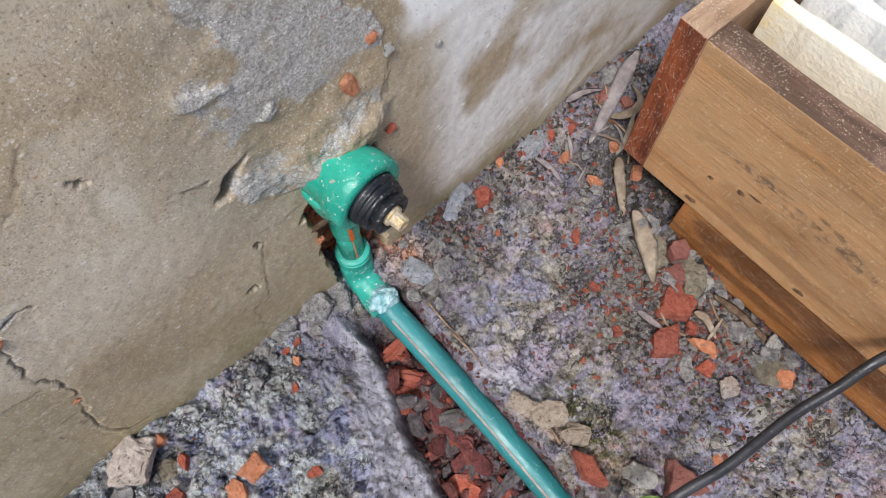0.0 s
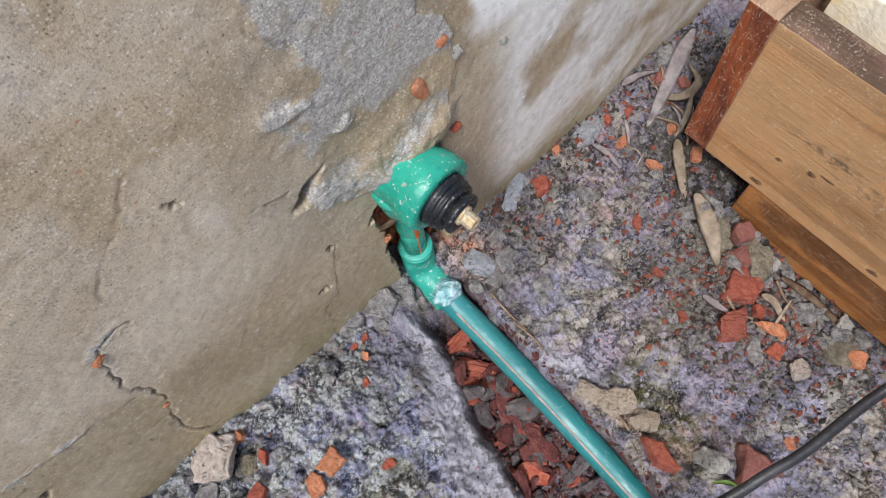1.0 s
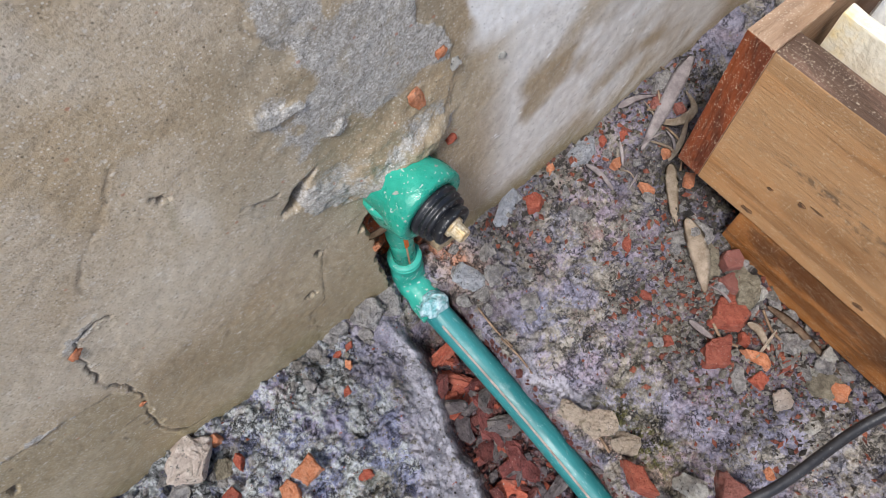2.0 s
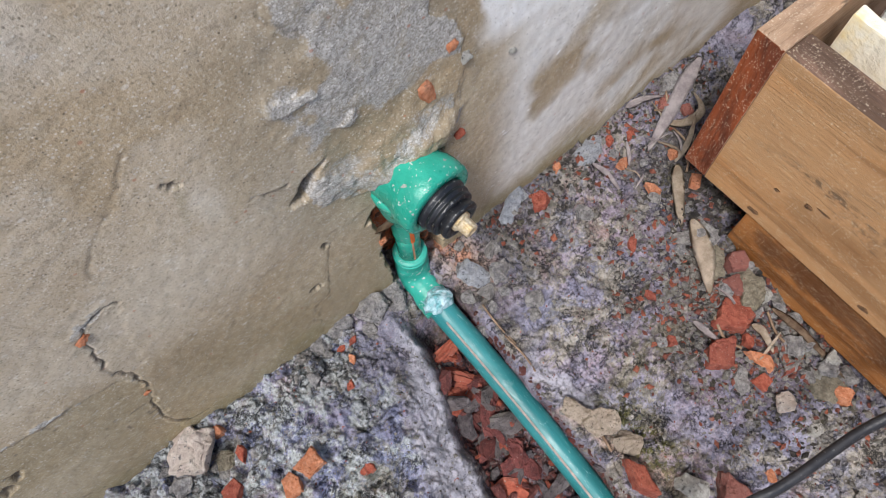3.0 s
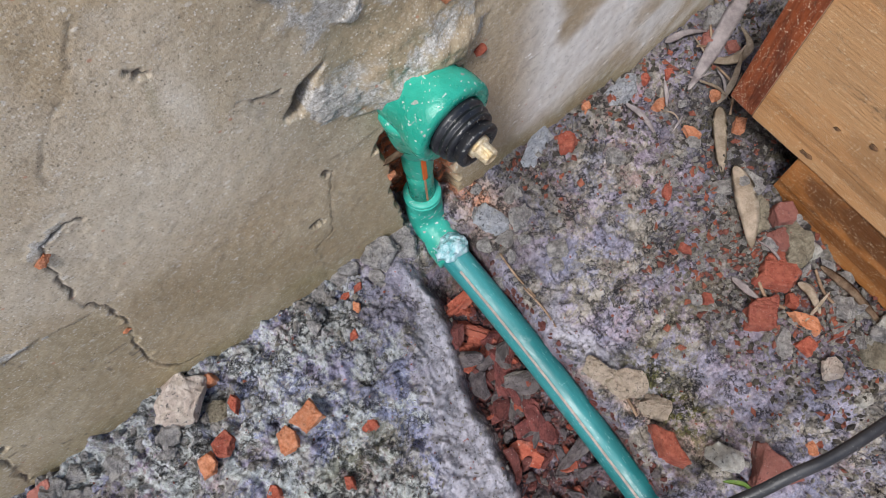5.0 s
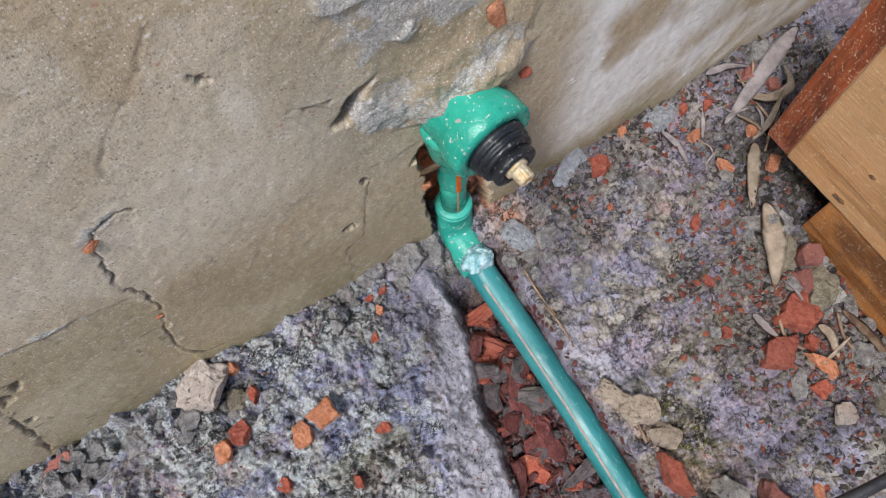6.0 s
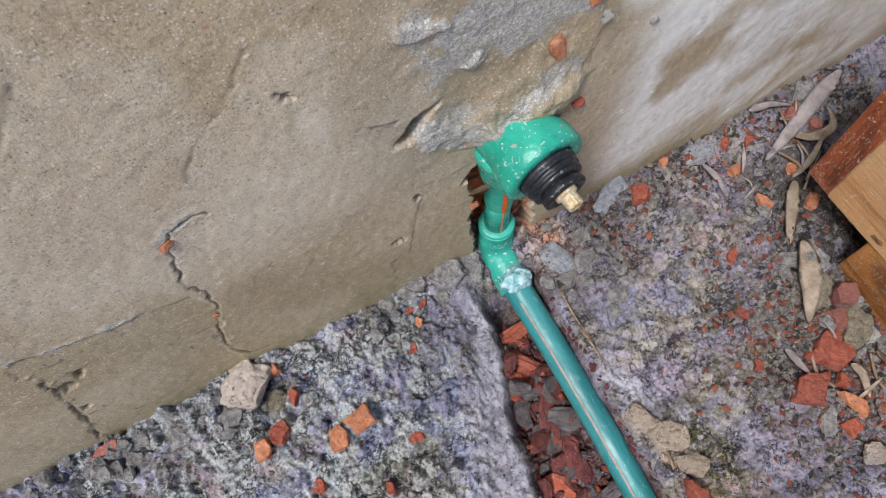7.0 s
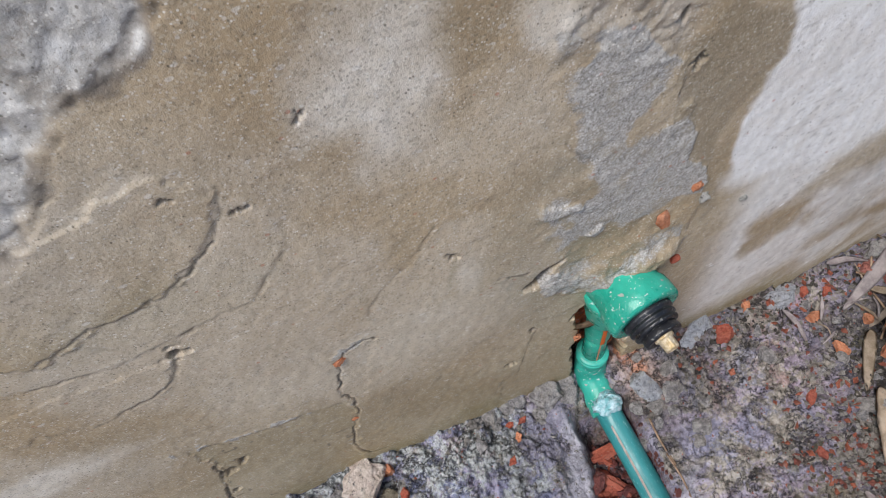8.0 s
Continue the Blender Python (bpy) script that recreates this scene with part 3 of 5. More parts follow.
MASKS = {
    "flaky": (1 - step(-0.09, -0.06, X + 0.01 * fbm(X, Y, 0.02, 3, 81))) * (1 - step(0.45, 0.9, np.hypot(X, Y))),
    "smooth": np.maximum(step(-0.010, 0.002, X - XL + 0.004 + 0.25 * np.clip(-Y - 0.03, 0, 0.3) + 0.006 * fbm(X, Y, 0.02, 4, 90)) * (1 - step(0.0, 0.012, X - XL)) * step(-0.01, -0.035, Y),
                         0.9 * area(X, Y, [(0.012, -0.10), (0.03, -0.10), (0.034, -0.15), (0.05, -0.19), (0.03, -0.19), (0.014, -0.15)], 0.006, 0.008, 0.02, 3)),
    "buff": np.maximum(area(X, Y, [(0.008, -0.145), (0.02, -0.15), (0.036, -0.20), (0.05, -0.24), (0.04, -0.25), (0.018, -0.20)], 0.004, 0.006, 0.02, 4),
                       0.6 * area(X, Y, [(0.012, 0.02), (0.045, 0.01), (0.050, -0.03), (0.035, -0.05), (0.012, -0.02)], 0.008, 0.008, 0.02, 5)),
    "rust": area(X, Y, [(0.014, 0.02), (0.035, 0.012), (0.040, -0.010), (0.034, -0.034), (0.024, -0.030), (0.016, -0.005)], 0.006, 0.006, 0.015, 6),
    "moss": np.maximum.reduce([spot(X, Y, 0.043, -0.18, 0.022, 0.018, 0.8), spot(X, Y, 0.05, -0.215, 0.02, 0.03, 0.8), 0.6 * spot(X, Y, 0.10, -0.17, 0.03, 0.02, 0.8),
                               0.7 * spot(X, Y, -0.14, -0.11, 0.03, 0.015, 0.8)]),
    # Dark soil pools; shadow at the crate and wall foot is painted in.
    "soil_shade": np.maximum.reduce([spot(X + 0.02 * fbm(X, Y, 0.03, 3, 82), Y, 0.235, -0.09, 0.055, 0.06, 0.6), 0.75 * spot(X + 0.02 * fbm(X, Y, 0.02, 3, 87), Y, 0.178, -0.165, 0.040, 0.075, 0.8), 0.75 * spot(X + 0.02 * fbm(X, Y, 0.02, 3, 88), Y, 0.055, -0.03, 0.045, 0.030, 0.9), 0.7 * spot(X, Y + 0.02 * fbm(X, Y, 0.02, 3, 89), -0.085, -0.045, 0.035, 0.035, 0.9), 0.85 * spot(X + 0.015 * fbm(X, Y, 0.03, 3, 83), Y, 0.212, -0.20, 0.030, 0.12, 0.7), 0.6 * spot(X, Y + 0.01 * fbm(X, Y, 0.03, 3, 84), 0.22, 0.0, 0.14, 0.018, 0.8),
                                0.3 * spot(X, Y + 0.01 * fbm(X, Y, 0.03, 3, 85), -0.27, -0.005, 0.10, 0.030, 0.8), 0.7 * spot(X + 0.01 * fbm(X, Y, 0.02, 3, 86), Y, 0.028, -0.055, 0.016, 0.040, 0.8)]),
    # Brick dust, which also carries the painted shade of the trench floor.
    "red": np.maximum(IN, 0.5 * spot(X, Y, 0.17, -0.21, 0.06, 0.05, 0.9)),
}
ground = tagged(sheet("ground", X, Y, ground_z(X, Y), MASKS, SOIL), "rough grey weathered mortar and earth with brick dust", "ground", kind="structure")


# ---- wall ----
def wall_relief(x, z):
    """How far the plaster stands proud of the wall's plane, and its masks."""
    h = 0.0018 * fbm(x, z, 0.16, 2, 101) + 0.0002 * fbm(x, z, 0.03, 3, 102) + 0.00018 * fbm(x, z, 0.006, 3, 103)
    mortar = area(x, z, [(-0.067, 0.387), (-0.050, 0.331), (-0.051, 0.315), (-0.038, 0.295), (-0.060, 0.272), (-0.064, 0.258), (-0.054, 0.239), (-0.054, 0.205), (-0.060, 0.186), (-0.037, 0.174),
                         (-0.013, 0.166), (0.019, 0.162), (0.041, 0.180), (0.047, 0.213), (0.037, 0.247), (0.014, 0.290), (0.004, 0.345), (-0.040, 0.380)], 0.0022 + 0.008 * step(-0.01, -0.05, x), 0.006, 0.016, 7)
    h = h + mortar * (0.0012 + 0.0004 * fbm(x, z, 0.010, 5, 111, 0.75))
    scoop = area(x, z, [(-0.045, 0.236), (-0.01, 0.226), (0.02, 0.222), (0.03, 0.19), (-0.01, 0.185), (-0.045, 0.20)], 0.010, 0.006, 0.02, 8)
    h = h - 0.0015 * scoop * mortar
    mortar_tone = mortar * (1 - 0.9 * scoop) * (0.25 + 0.75 * step(-0.35, 0.25, fbm(x, z, 0.035, 4, 112)))
    lumps = area(x, z, [(-0.064, 0.20), (-0.05, 0.205), (-0.034, 0.185), (-0.036, 0.17), (-0.058, 0.172)], 0.002, 0.004, 0.008, 9)
    h = h + lumps * (0.0004 + 0.0009 * fbm(x, z, 0.007, 4, 113, 0.7))
    mortar_tone = np.maximum(mortar_tone, lumps)
    damp = area(x, z, [(0.008, 0.285), (0.004, 0.345), (0.02, 0.37), (0.055, 0.350), (0.061, 0.322), (0.042, 0.290), (0.036, 0.245), (0.02, 0.26)], 0.003, 0.003, 0.02, 10)
    damp = np.maximum(damp, 0.5 * area(x, z, [(0.03, 0.255), (0.05, 0.27), (0.06, 0.2), (0.045, 0.19), (0.047, 0.213)], 0.006, 0.004, 0.02, 25))
    damp = np.maximum(damp, 0.55 * area(x, z, [(-0.080, 0.315), (-0.030, 0.320), (0.030, 0.215), (0.030, 0.150), (-0.060, 0.140), (-0.095, 0.215)], 0.022, 0.012, 0.03, 33))
    along = fbm((x - z) * 1.0, (x + z) * 0.45, 0.020, 5, 114, 0.65)
    pale = area(x, z, [(0.049, 0.42), (0.052, 0.355), (0.061, 0.323), (0.054, 0.305), (0.050, 0.274), (0.055, 0.225), (0.12, 0.195), (0.20, 0.225), (0.42, 0.34), (0.6, 0.5)], 0.0022 + 0.012 * step(0.25, 0.21, z), 0.004, 0.02, 11)
    pale = pale * (0.85 + 0.15 * step(-0.3, 0.3, along))
    # Pale streaks and mottle: white glare on the plaster put into its colour.
    streak = area(x, z, [(0.078, 0.040), (0.115, 0.035), (0.17, 0.080), (0.25, 0.14), (0.34, 0.22), (0.26, 0.205), (0.19, 0.165), (0.14, 0.125), (0.11, 0.085)], 0.022, 0.010, 0.03, 12)
    mottle = step(-0.45, 0.45, fbm(x + 0.3 * z, z - 0.3 * x, 0.055, 4, 117))
    pale = np.maximum(pale, 0.80 * mottle * step(0.055, 0.10, x) * step(0.020, 0.065, z + 0.02 * along))
    pale = np.maximum(pale, streak * (0.72 + 0.22 * step(-0.4, 0.4, along)))
    cream = 0.3 * step(-0.1, 0.5, fbm(x, z, 0.09, 3, 116)) * step(0.10, 0.2, z)
    # The blob at (-0.100, 0.240) is a painted glare spot; the others are cream patches.
    for bx, bz, rx, rz, k in [(-0.135, 0.378, 0.022, 0.036, 0.95), (-0.062, 0.386, 0.014, 0.02, 0.9), (-0.100, 0.240, 0.011, 0.016, 0.55), (-0.36, 0.20, 0.05, 0.014, 0.85), (-0.115, 0.335, 0.025, 0.012, 0.35), (-0.075, 0.34, 0.03, 0.03, 0.30), (-0.055, 0.30, 0.015, 0.02, 0.3)]:
        warp = 0.010 * fbm(x, z, 0.03, 3, 115)
        cream = np.maximum(cream, k * spot(x + warp, z + warp, bx, bz, rx, rz, 0.75))
    # trowelled layers and their broken edges
    low = area(x, z, [(-0.198, 0.143), (-0.191, 0.121), (-0.206, 0.063), (-0.204, -0.06), (-0.315, -0.06), (-0.312, 0.02), (-0.300, 0.06), (-0.286, 0.11), (-0.288, 0.164), (-0.240, 0.150)], 0.0008, 0.004, 0.007, 13)
    nick = area(x, z, [(-0.166, 0.209), (-0.183, 0.206), (-0.190, 0.192), (-0.196, 0.155), (-0.188, 0.141), (-0.178, 0.148), (-0.170, 0.19)], 0.0008, 0.004, 0.006, 14)
    pan = area(x, z, [(-0.118, 0.292), (-0.132, 0.272), (-0.160, 0.245), (-0.161, 0.229), (-0.144, 0.222), (-0.10, 0.232), (-0.085, 0.29)], 0.0022, 0.003, 0.015, 15)
    arc = area(x, z, [(-0.196, 0.364), (-0.208, 0.339), (-0.224, 0.324), (-0.248, 0.314), (-0.300, 0.303), (-0.33, 0.33), (-0.27, 0.365), (-0.215, 0.385)], 0.0010, 0.004, 0.008, 16)
    arc2 = area(x, z, [(-0.181, 0.345), (-0.186, 0.315), (-0.207, 0.289), (-0.235, 0.286), (-0.277, 0.279), (-0.315, 0.289), (-0.34, 0.34), (-0.22, 0.39)], 0.0012, 0.004, 0.008, 17)
    shelf = area(x, z, [(-0.252, 0.268), (-0.268, 0.240), (-0.305, 0.236), (-0.35, 0.25), (-0.33, 0.275)], 0.0010, 0.004, 0.007, 18)
    seam = area(x, z, [(-0.060, 0.140), (-0.065, 0.118), (-0.074, 0.069), (-0.090, 0.060), (-0.090, -0.05), (-0.02, -0.05), (-0.02, 0.14)], 0.0008, 0.003, 0.006, 19)
    h = h - 0.0008 * low - 0.0003 * nick + 0.0008 * arc + 0.0003 * arc2 + 0.0004 * shelf - 0.0003 * seam
    crackline = [
        ([(-0.163, 0.207), (-0.170, 0.210), (-0.183, 0.206), (-0.189, 0.192), (-0.191, 0.175), (-0.196, 0.155), (-0.190, 0.141), (-0.191, 0.121), (-0.199, 0.095), (-0.206, 0.063), (-0.205, 0.042), (-0.198, 0.030), (-0.186, 0.024)], 0.0009, 1.0),
        ([(-0.288, 0.164), (-0.264, 0.155), (-0.240, 0.150), (-0.222, 0.147)], 0.0012, 0.5), ([(-0.286, 0.128), (-0.292, 0.10), (-0.300, 0.06), (-0.312, 0.02)], 0.0014, 0.9),
        ([(-0.196, 0.366), (-0.200, 0.352), (-0.208, 0.339), (-0.216, 0.330), (-0.224, 0.324)], 0.0011, 0.8), ([(-0.224, 0.324), (-0.248, 0.314), (-0.271, 0.313), (-0.300, 0.303)], 0.0009, 0.5),
    ]
    crackline += [
        ([(-0.186, 0.315), (-0.207, 0.289), (-0.235, 0.286)], 0.0010, 0.3), ([(-0.254, 0.266), (-0.262, 0.248), (-0.275, 0.240), (-0.301, 0.237)], 0.0012, 0.5), ([(-0.235, 0.286), (-0.277, 0.279), (-0.31, 0.287)], 0.0012, 0.5),
        ([(-0.061, 0.131), (-0.065, 0.115), (-0.074, 0.069), (-0.089, 0.062), (-0.091, 0.045), (-0.084, 0.025)], 0.0008, 0.45), ([(-0.118, 0.292), (-0.132, 0.272), (-0.150, 0.255), (-0.160, 0.243), (-0.161, 0.229), (-0.150, 0.223)], 0.0010, 0.30),
        ([(-0.088, 0.2195), (-0.078, 0.215), (-0.069, 0.212)], 0.0012, 0.9), ([(0.008, 0.290), (0.006, 0.305), (0.004, 0.33)], 0.0009, 0.5), ([(-0.186, 0.440), (-0.206, 0.424), (-0.226, 0.415), (-0.241, 0.392), (-0.262, 0.372), (-0.30, 0.352)], 0.0025, 0.7),
        ([(0.115, 0.028), (0.14, 0.040), (0.165, 0.058), (0.19, 0.07)], 0.0009, 0.4), ([(-0.051, 0.331), (-0.051, 0.315), (-0.040, 0.298)], 0.0009, 0.4),
    ]
    wx_, wz_ = x + 0.0014 * fbm(x, z, 0.006, 4, 161), z + 0.0014 * fbm(x, z, 0.006, 3, 162)
    groove = 0.0
    rag = 0.7 + 0.6 * vnoise(x / 0.007, z / 0.007, 164)
    for line, width, k in crackline:
        dist = np.full(np.shape(x), 1e9)
        for (ax, az), (bx, bz) in zip(line, line[1:]):
            ex, ez = bx - ax, bz - az
            u = np.clip(((wx_ - ax) * ex + (wz_ - az) * ez) / (ex * ex + ez * ez), 0, 1)
            dist = np.minimum(dist, np.hypot(wx_ - ax - u * ex, wz_ - az - u * ez))
        broken = 0.35 + 0.65 * step(-0.25, 0.15, fbm(x, z, 0.012, 3, 163))
        groove = np.maximum(groove, k * broken * (1 - step(width * 0.4 * rag, width * 1.3 * rag, dist)))
    h = h - 0.0013 * groove
    crumb = area(x, z, [(-0.30, 0.172), (-0.26, 0.159), (-0.215, 0.151), (-0.215, 0.147), (-0.26, 0.153), (-0.30, 0.164)], 0.001, 0.003, 0.006, 29) * step(-0.1, 0.2, fbm(x, z, 0.006, 2, 159))
    crumb = np.maximum(crumb, area(x, z, [(-0.192, 0.200), (-0.186, 0.212), (-0.170, 0.213), (-0.172, 0.209), (-0.182, 0.206)], 0.001, 0.002, 0.005, 30))
    h = h + 0.0004 * crumb
    mortar_tone = np.maximum(mortar_tone, 0.8 * crumb)
    bulge = area(x, z, [(-0.064, 0.196), (-0.060, 0.235), (0.0, 0.240), (0.036, 0.215), (0.040, 0.178), (0.024, 0.166), (0.0, 0.173), (-0.02, 0.164), (-0.036, 0.170), (-0.058, 0.178)], 0.0026, 0.006, 0.012, 31)
    thick = bulge * step(0.232, 0.178, z) * (0.14 + 0.86 * step(-0.036, -0.012, x)) * step(0.045, 0.02, x)
    h = h + (0.0105 - 0.003 * step(0.0, 0.03, x)) * thick * (1 + 0.25 * fbm(x, z, 0.014, 4, 167)) + bulge * step(0.22, 0.19, z) * 0.0006 * fbm(x, z, 0.007, 3, 165, 0.6)
    mortar_tone = np.maximum(mortar_tone, bulge * step(0.225, 0.195, z) * (0.15 + 0.50 * step(-0.25, 0.3, fbm(x, z, 0.02, 4, 166))))
    ledge = area(x, z, [(-0.064, 0.276), (-0.052, 0.270), (-0.040, 0.268), (-0.038, 0.264), (-0.056, 0.262), (-0.066, 0.268)], 0.001, 0.002, 0.008, 26)
    tag = area(x, z, [(-0.035, 0.232), (-0.027, 0.238), (-0.022, 0.234), (-0.030, 0.226)], 0.001, 0.002, 0.006, 27)
    h = h + 0.0018 * ledge + 0.0018 * tag
    mortar_tone = np.maximum.reduce([mortar_tone, ledge, tag])
    flake = area(x, z, [(-0.088, 0.219), (-0.070, 0.211), (-0.064, 0.196), (-0.070, 0.188), (-0.080, 0.199)], 0.0011, 0.001, 0.01, 20)
    slit = area(x, z, [(-0.049, 0.2145), (-0.054, 0.2075), (-0.064, 0.189), (-0.0695, 0.191), (-0.061, 0.2075)], 0.0018, 0.001, 0.008, 21)
    h = h - 0.0014 * flake * step(-0.090, -0.072, x) - 0.012 * slit
    cream = np.maximum(cream, 0.35 * np.maximum(arc2 * (1 - arc), 0.6 * nick))
    cream = np.maximum(cream, 0.25 * pan)
    # pocks and pits
    pock = 0.0
    for px_, pz_, r, d in [(-0.113, 0.259, 0.0028, 0.003), (-0.251, 0.272, 0.0040, 0.007), (-0.160, 0.386, 0.0012, 0.002), (-0.193, 0.351, 0.0014, 0.002), (-0.080, 0.089, 0.0026, 0.004),
                           (-0.214, 0.370, 0.0012, 0.002), (-0.006, 0.369, 0.0022, 0.004), (0.010, 0.338, 0.002, 0.004), (-0.284, 0.110, 0.004, 0.003), (-0.272, 0.118, 0.004, 0.003), (-0.062, 0.131, 0.002, 0.002), (-0.292, 0.075, 0.003, 0.003)]:
        p = spot(x + 0.0032 * fbm(x, z, 0.005, 3, 120), z + 0.003 * fbm(x, z, 0.005, 3, 121), px_, pz_, r, r * 1.1, 0.4)
        pock = np.maximum(pock, p)
        h = h - d * p
    scratch = spot(x - 0.25 * (z - 0.245), z, -0.113, 0.245, 0.0020, 0.015, 0.6)
    pits = (0.35 + 0.65 * low) * step(0.80, 0.89, vnoise(x / 0.0034, z / 0.0026, 132)) * step(0.45, 0.62, vnoise(x / 0.03, z / 0.03, 131))
    # broken recess round the rising pipe
    recess = area(x, z, [(-0.033, 0.122), (-0.027, 0.100), (-0.027, 0.062), (-0.025, 0.0), (-0.03, -0.08), (0.03, -0.08), (0.020, 0.0), (0.021, 0.05), (0.027, 0.09), (0.026, 0.15), (-0.018, 0.155)], 0.0016, 0.003, 0.01, 22)
    h = h - recess * (0.026 - 0.013 * step(0.004, 0.012, x) + 0.004 * fbm(x, z, 0.012, 3, 140))
    # bare stonework past the plaster's edge
    bare = area(x, z, [(-0.184, 0.445), (-0.190, 0.430), (-0.206, 0.423), (-0.226, 0.416), (-0.240, 0.392), (-0.262, 0.372), (-0.30, 0.352), (-0.45, 0.36), (-0.45, 0.60), (-0.16, 0.60)], 0.0040, 0.006, 0.02, 23)
    h = h + bare * (-0.0012 + 0.0026 * fbm(x, z, 0.03, 5, 141, 0.6))
    roughtop = area(x, z, [(-0.06, 0.375), (0.0, 0.345), (0.01, 0.40), (-0.05, 0.43)], 0.008, 0.006, 0.02, 28)
    h = h + roughtop * 0.0014 * fbm(x, z, 0.012, 4, 144, 0.7)
    moss = step(0.055, 0.010, z + 0.012 * fbm(x, z, 0.03, 3, 142)) * (0.25 + 0.35 * vnoise(x / 0.02, z / 0.02, 143))
    moss = np.maximum.reduce([moss, 0.35 * scratch, 0.22 * low, 0.20 * step(0.16, 0.06, z) * step(0.0, -0.06, x), 0.25 * spot(x, z, -0.25, 0.31, 0.05, 0.02, 0.9)])
    # Painted shade: along the bare stone's edge and in grooves, pocks, pits, slit.
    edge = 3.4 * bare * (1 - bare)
    crevice_shade = np.maximum.reduce([0.7 * edge * step(-0.5, 0.2, fbm(x, z, 0.012, 3, 170)), 0.85 * groove, 0.75 * pock, 0.6 * pits * (1 - mortar), slit])
    return h, {"cream": cream * (1 - mortar) * (1 - recess) * (1 - bare), "mortar": mortar_tone, "damp": 0.75 * damp, "pale": pale * (1 - mortar) * (1 - recess) * (1 - bare), "brick": recess, "stone": np.maximum(bare, 0.4 * roughtop), "moss": moss, "crevice_shade": crevice_shade * (1 - recess)}


wx = spread(-0.40, 0.30, 0.0010, 3.0)
wz = spread(-0.06, 0.46, 0.0010, 2.0)
wz = np.concatenate([[-0.25, -0.12], wz[(wz > -0.061)]])
WX, WZ = np.meshgrid(wx, wz, indexing="ij")
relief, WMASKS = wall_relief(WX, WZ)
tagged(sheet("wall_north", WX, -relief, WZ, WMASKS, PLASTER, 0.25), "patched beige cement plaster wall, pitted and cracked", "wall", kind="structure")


def put_on_ground(name, x, y, size, turn, material, label, category, group="", seed=1, sink=0.2, detail=1):
    """A broken lump lying on the ground, pressed in a little."""
    ob = part(name, shard(size, seed, 0, detail), material)
    ob.matrix_world = pose(x, y, float(ground_z(x, y, False)) - sink * size[2], 0, 0, turn)
    return tagged(ob, label, category, group)


# ---- water pipe with its fittings ----
PX, PY = -0.006, 0.003
water_pipe = thing("water_pipe", (PX, PY, 0.0), "green plastic water pipe rising from trench into wall", "pipe")


def at(ob, m):
    ob.matrix_local = m
    return ob


# tap elbow set in the wall, its outlet facing out
OUT = pose(0.0015, 0.001, 0.1595, 93, 0, 7)
tap_elbow = part("tap_elbow", lathe([(0.017, -0.040), (0.0210, -0.030), (0.0225, -0.010), (0.0228, 0.018), (0.0245, 0.0215), (0.0250, 0.025), (0.0250, 0.0335), (0.0240, 0.0352), (0.0185, 0.0358), (0.0170, 0.034), (0.016, 0.024)], 64),
                 FITTING, water_pipe, "bright green fitting splashed with cement", True)
at(tap_elbow, OUT)
neck_line = glide([(-0.0015, -0.008, 0.160), (-0.0015, -0.008, 0.142), (-0.0010, -0.004, 0.120), (0.0, -0.001, 0.100)], 6)
neck = part("neck", tube([tuple(p) for p in neck_line], [min(0.0218 - 0.0110 * (k / 18) ** 1.2, 0.009 + 0.0075 * k ** 0.5) for k in range(19)], 44), FITTING, water_pipe, "", True)
socket = part("socket", lathe([(0.0108, 0.125), (0.0103, 0.110), (0.0100, 0.072), (0.0097, 0.0708), (0.0085, 0.0705)], 44), FITTING, water_pipe, "", True)
riser = part("riser", lathe([(0.0090, 0.098), (0.0090, 0.022)], 40), FITTING, water_pipe, "", True)
for zz, hh, ww, nm, mm in ((0.0715, 0.036, 0.0034, "print_mark", ORANGE), (0.038, 0.032, 0.0016, "stripe", PRINT)):
    bm = bmesh.new()
    r0 = 0.0107 if nm == "print_mark" else 0.0093
    cols = []
    for k in range(5):
        a = radians(-100) + (k - 2) * ww / r0 / 4
        cols.append([bm.verts.new((r0 * math.cos(a), r0 * math.sin(a), zz + hh * j / 6)) for j in range(7)])
    for p, q in zip(cols, cols[1:]):
        for j in range(6):
            bm.faces.new((p[j], q[j], q[j + 1], p[j + 1]))
    bmesh.ops.solidify(bm, geom=list(bm.faces), thickness=0.0003)
    ob = part(nm, bm, mm, socket if nm == "print_mark" else riser)
# lower bend with its two collars
bend_line = glide([(0, 0.0, 0.036), (0, 0.0, 0.018), (-0.001, -0.004, 0.004), (-0.002, -0.016, -0.004), (-0.002, -0.038, -0.008)], 8)
bend = part("bend", tube([tuple(p) for p in bend_line], [0.0126] * 8 + [0.0134] * 16 + [0.0132] * 9, 40), FITTING_DARK, water_pipe, "dusty green bend", True)
for zc in (0.0355, 0.0315):
    ring = part("collar_ring", lathe([(0.0095, -0.0016), (0.0128, -0.0012), (0.0134, 0.0), (0.0128, 0.0012), (0.0095, 0.0016)], 40), FITTING_DARK, bend, "", True)
    ring.location = (0, 0, zc)
bm = bmesh.new()
bmesh.ops.create_icosphere(bm, subdivisions=4, radius=1)
for v in bm.verts:
    q = v.co.copy()
    v.co = Vector((q.x * 0.0125, q.y * 0.0095, q.z * 0.0105)) + noise.noise_vector(q * 2.2) * 0.0030 + noise.noise_vector(q * 6) * 0.0012 + Vector((-0.0015, -0.034, 0.001))
part("melted_lip", bm, WELD, bend, "pale chalky blue melted lip", True)
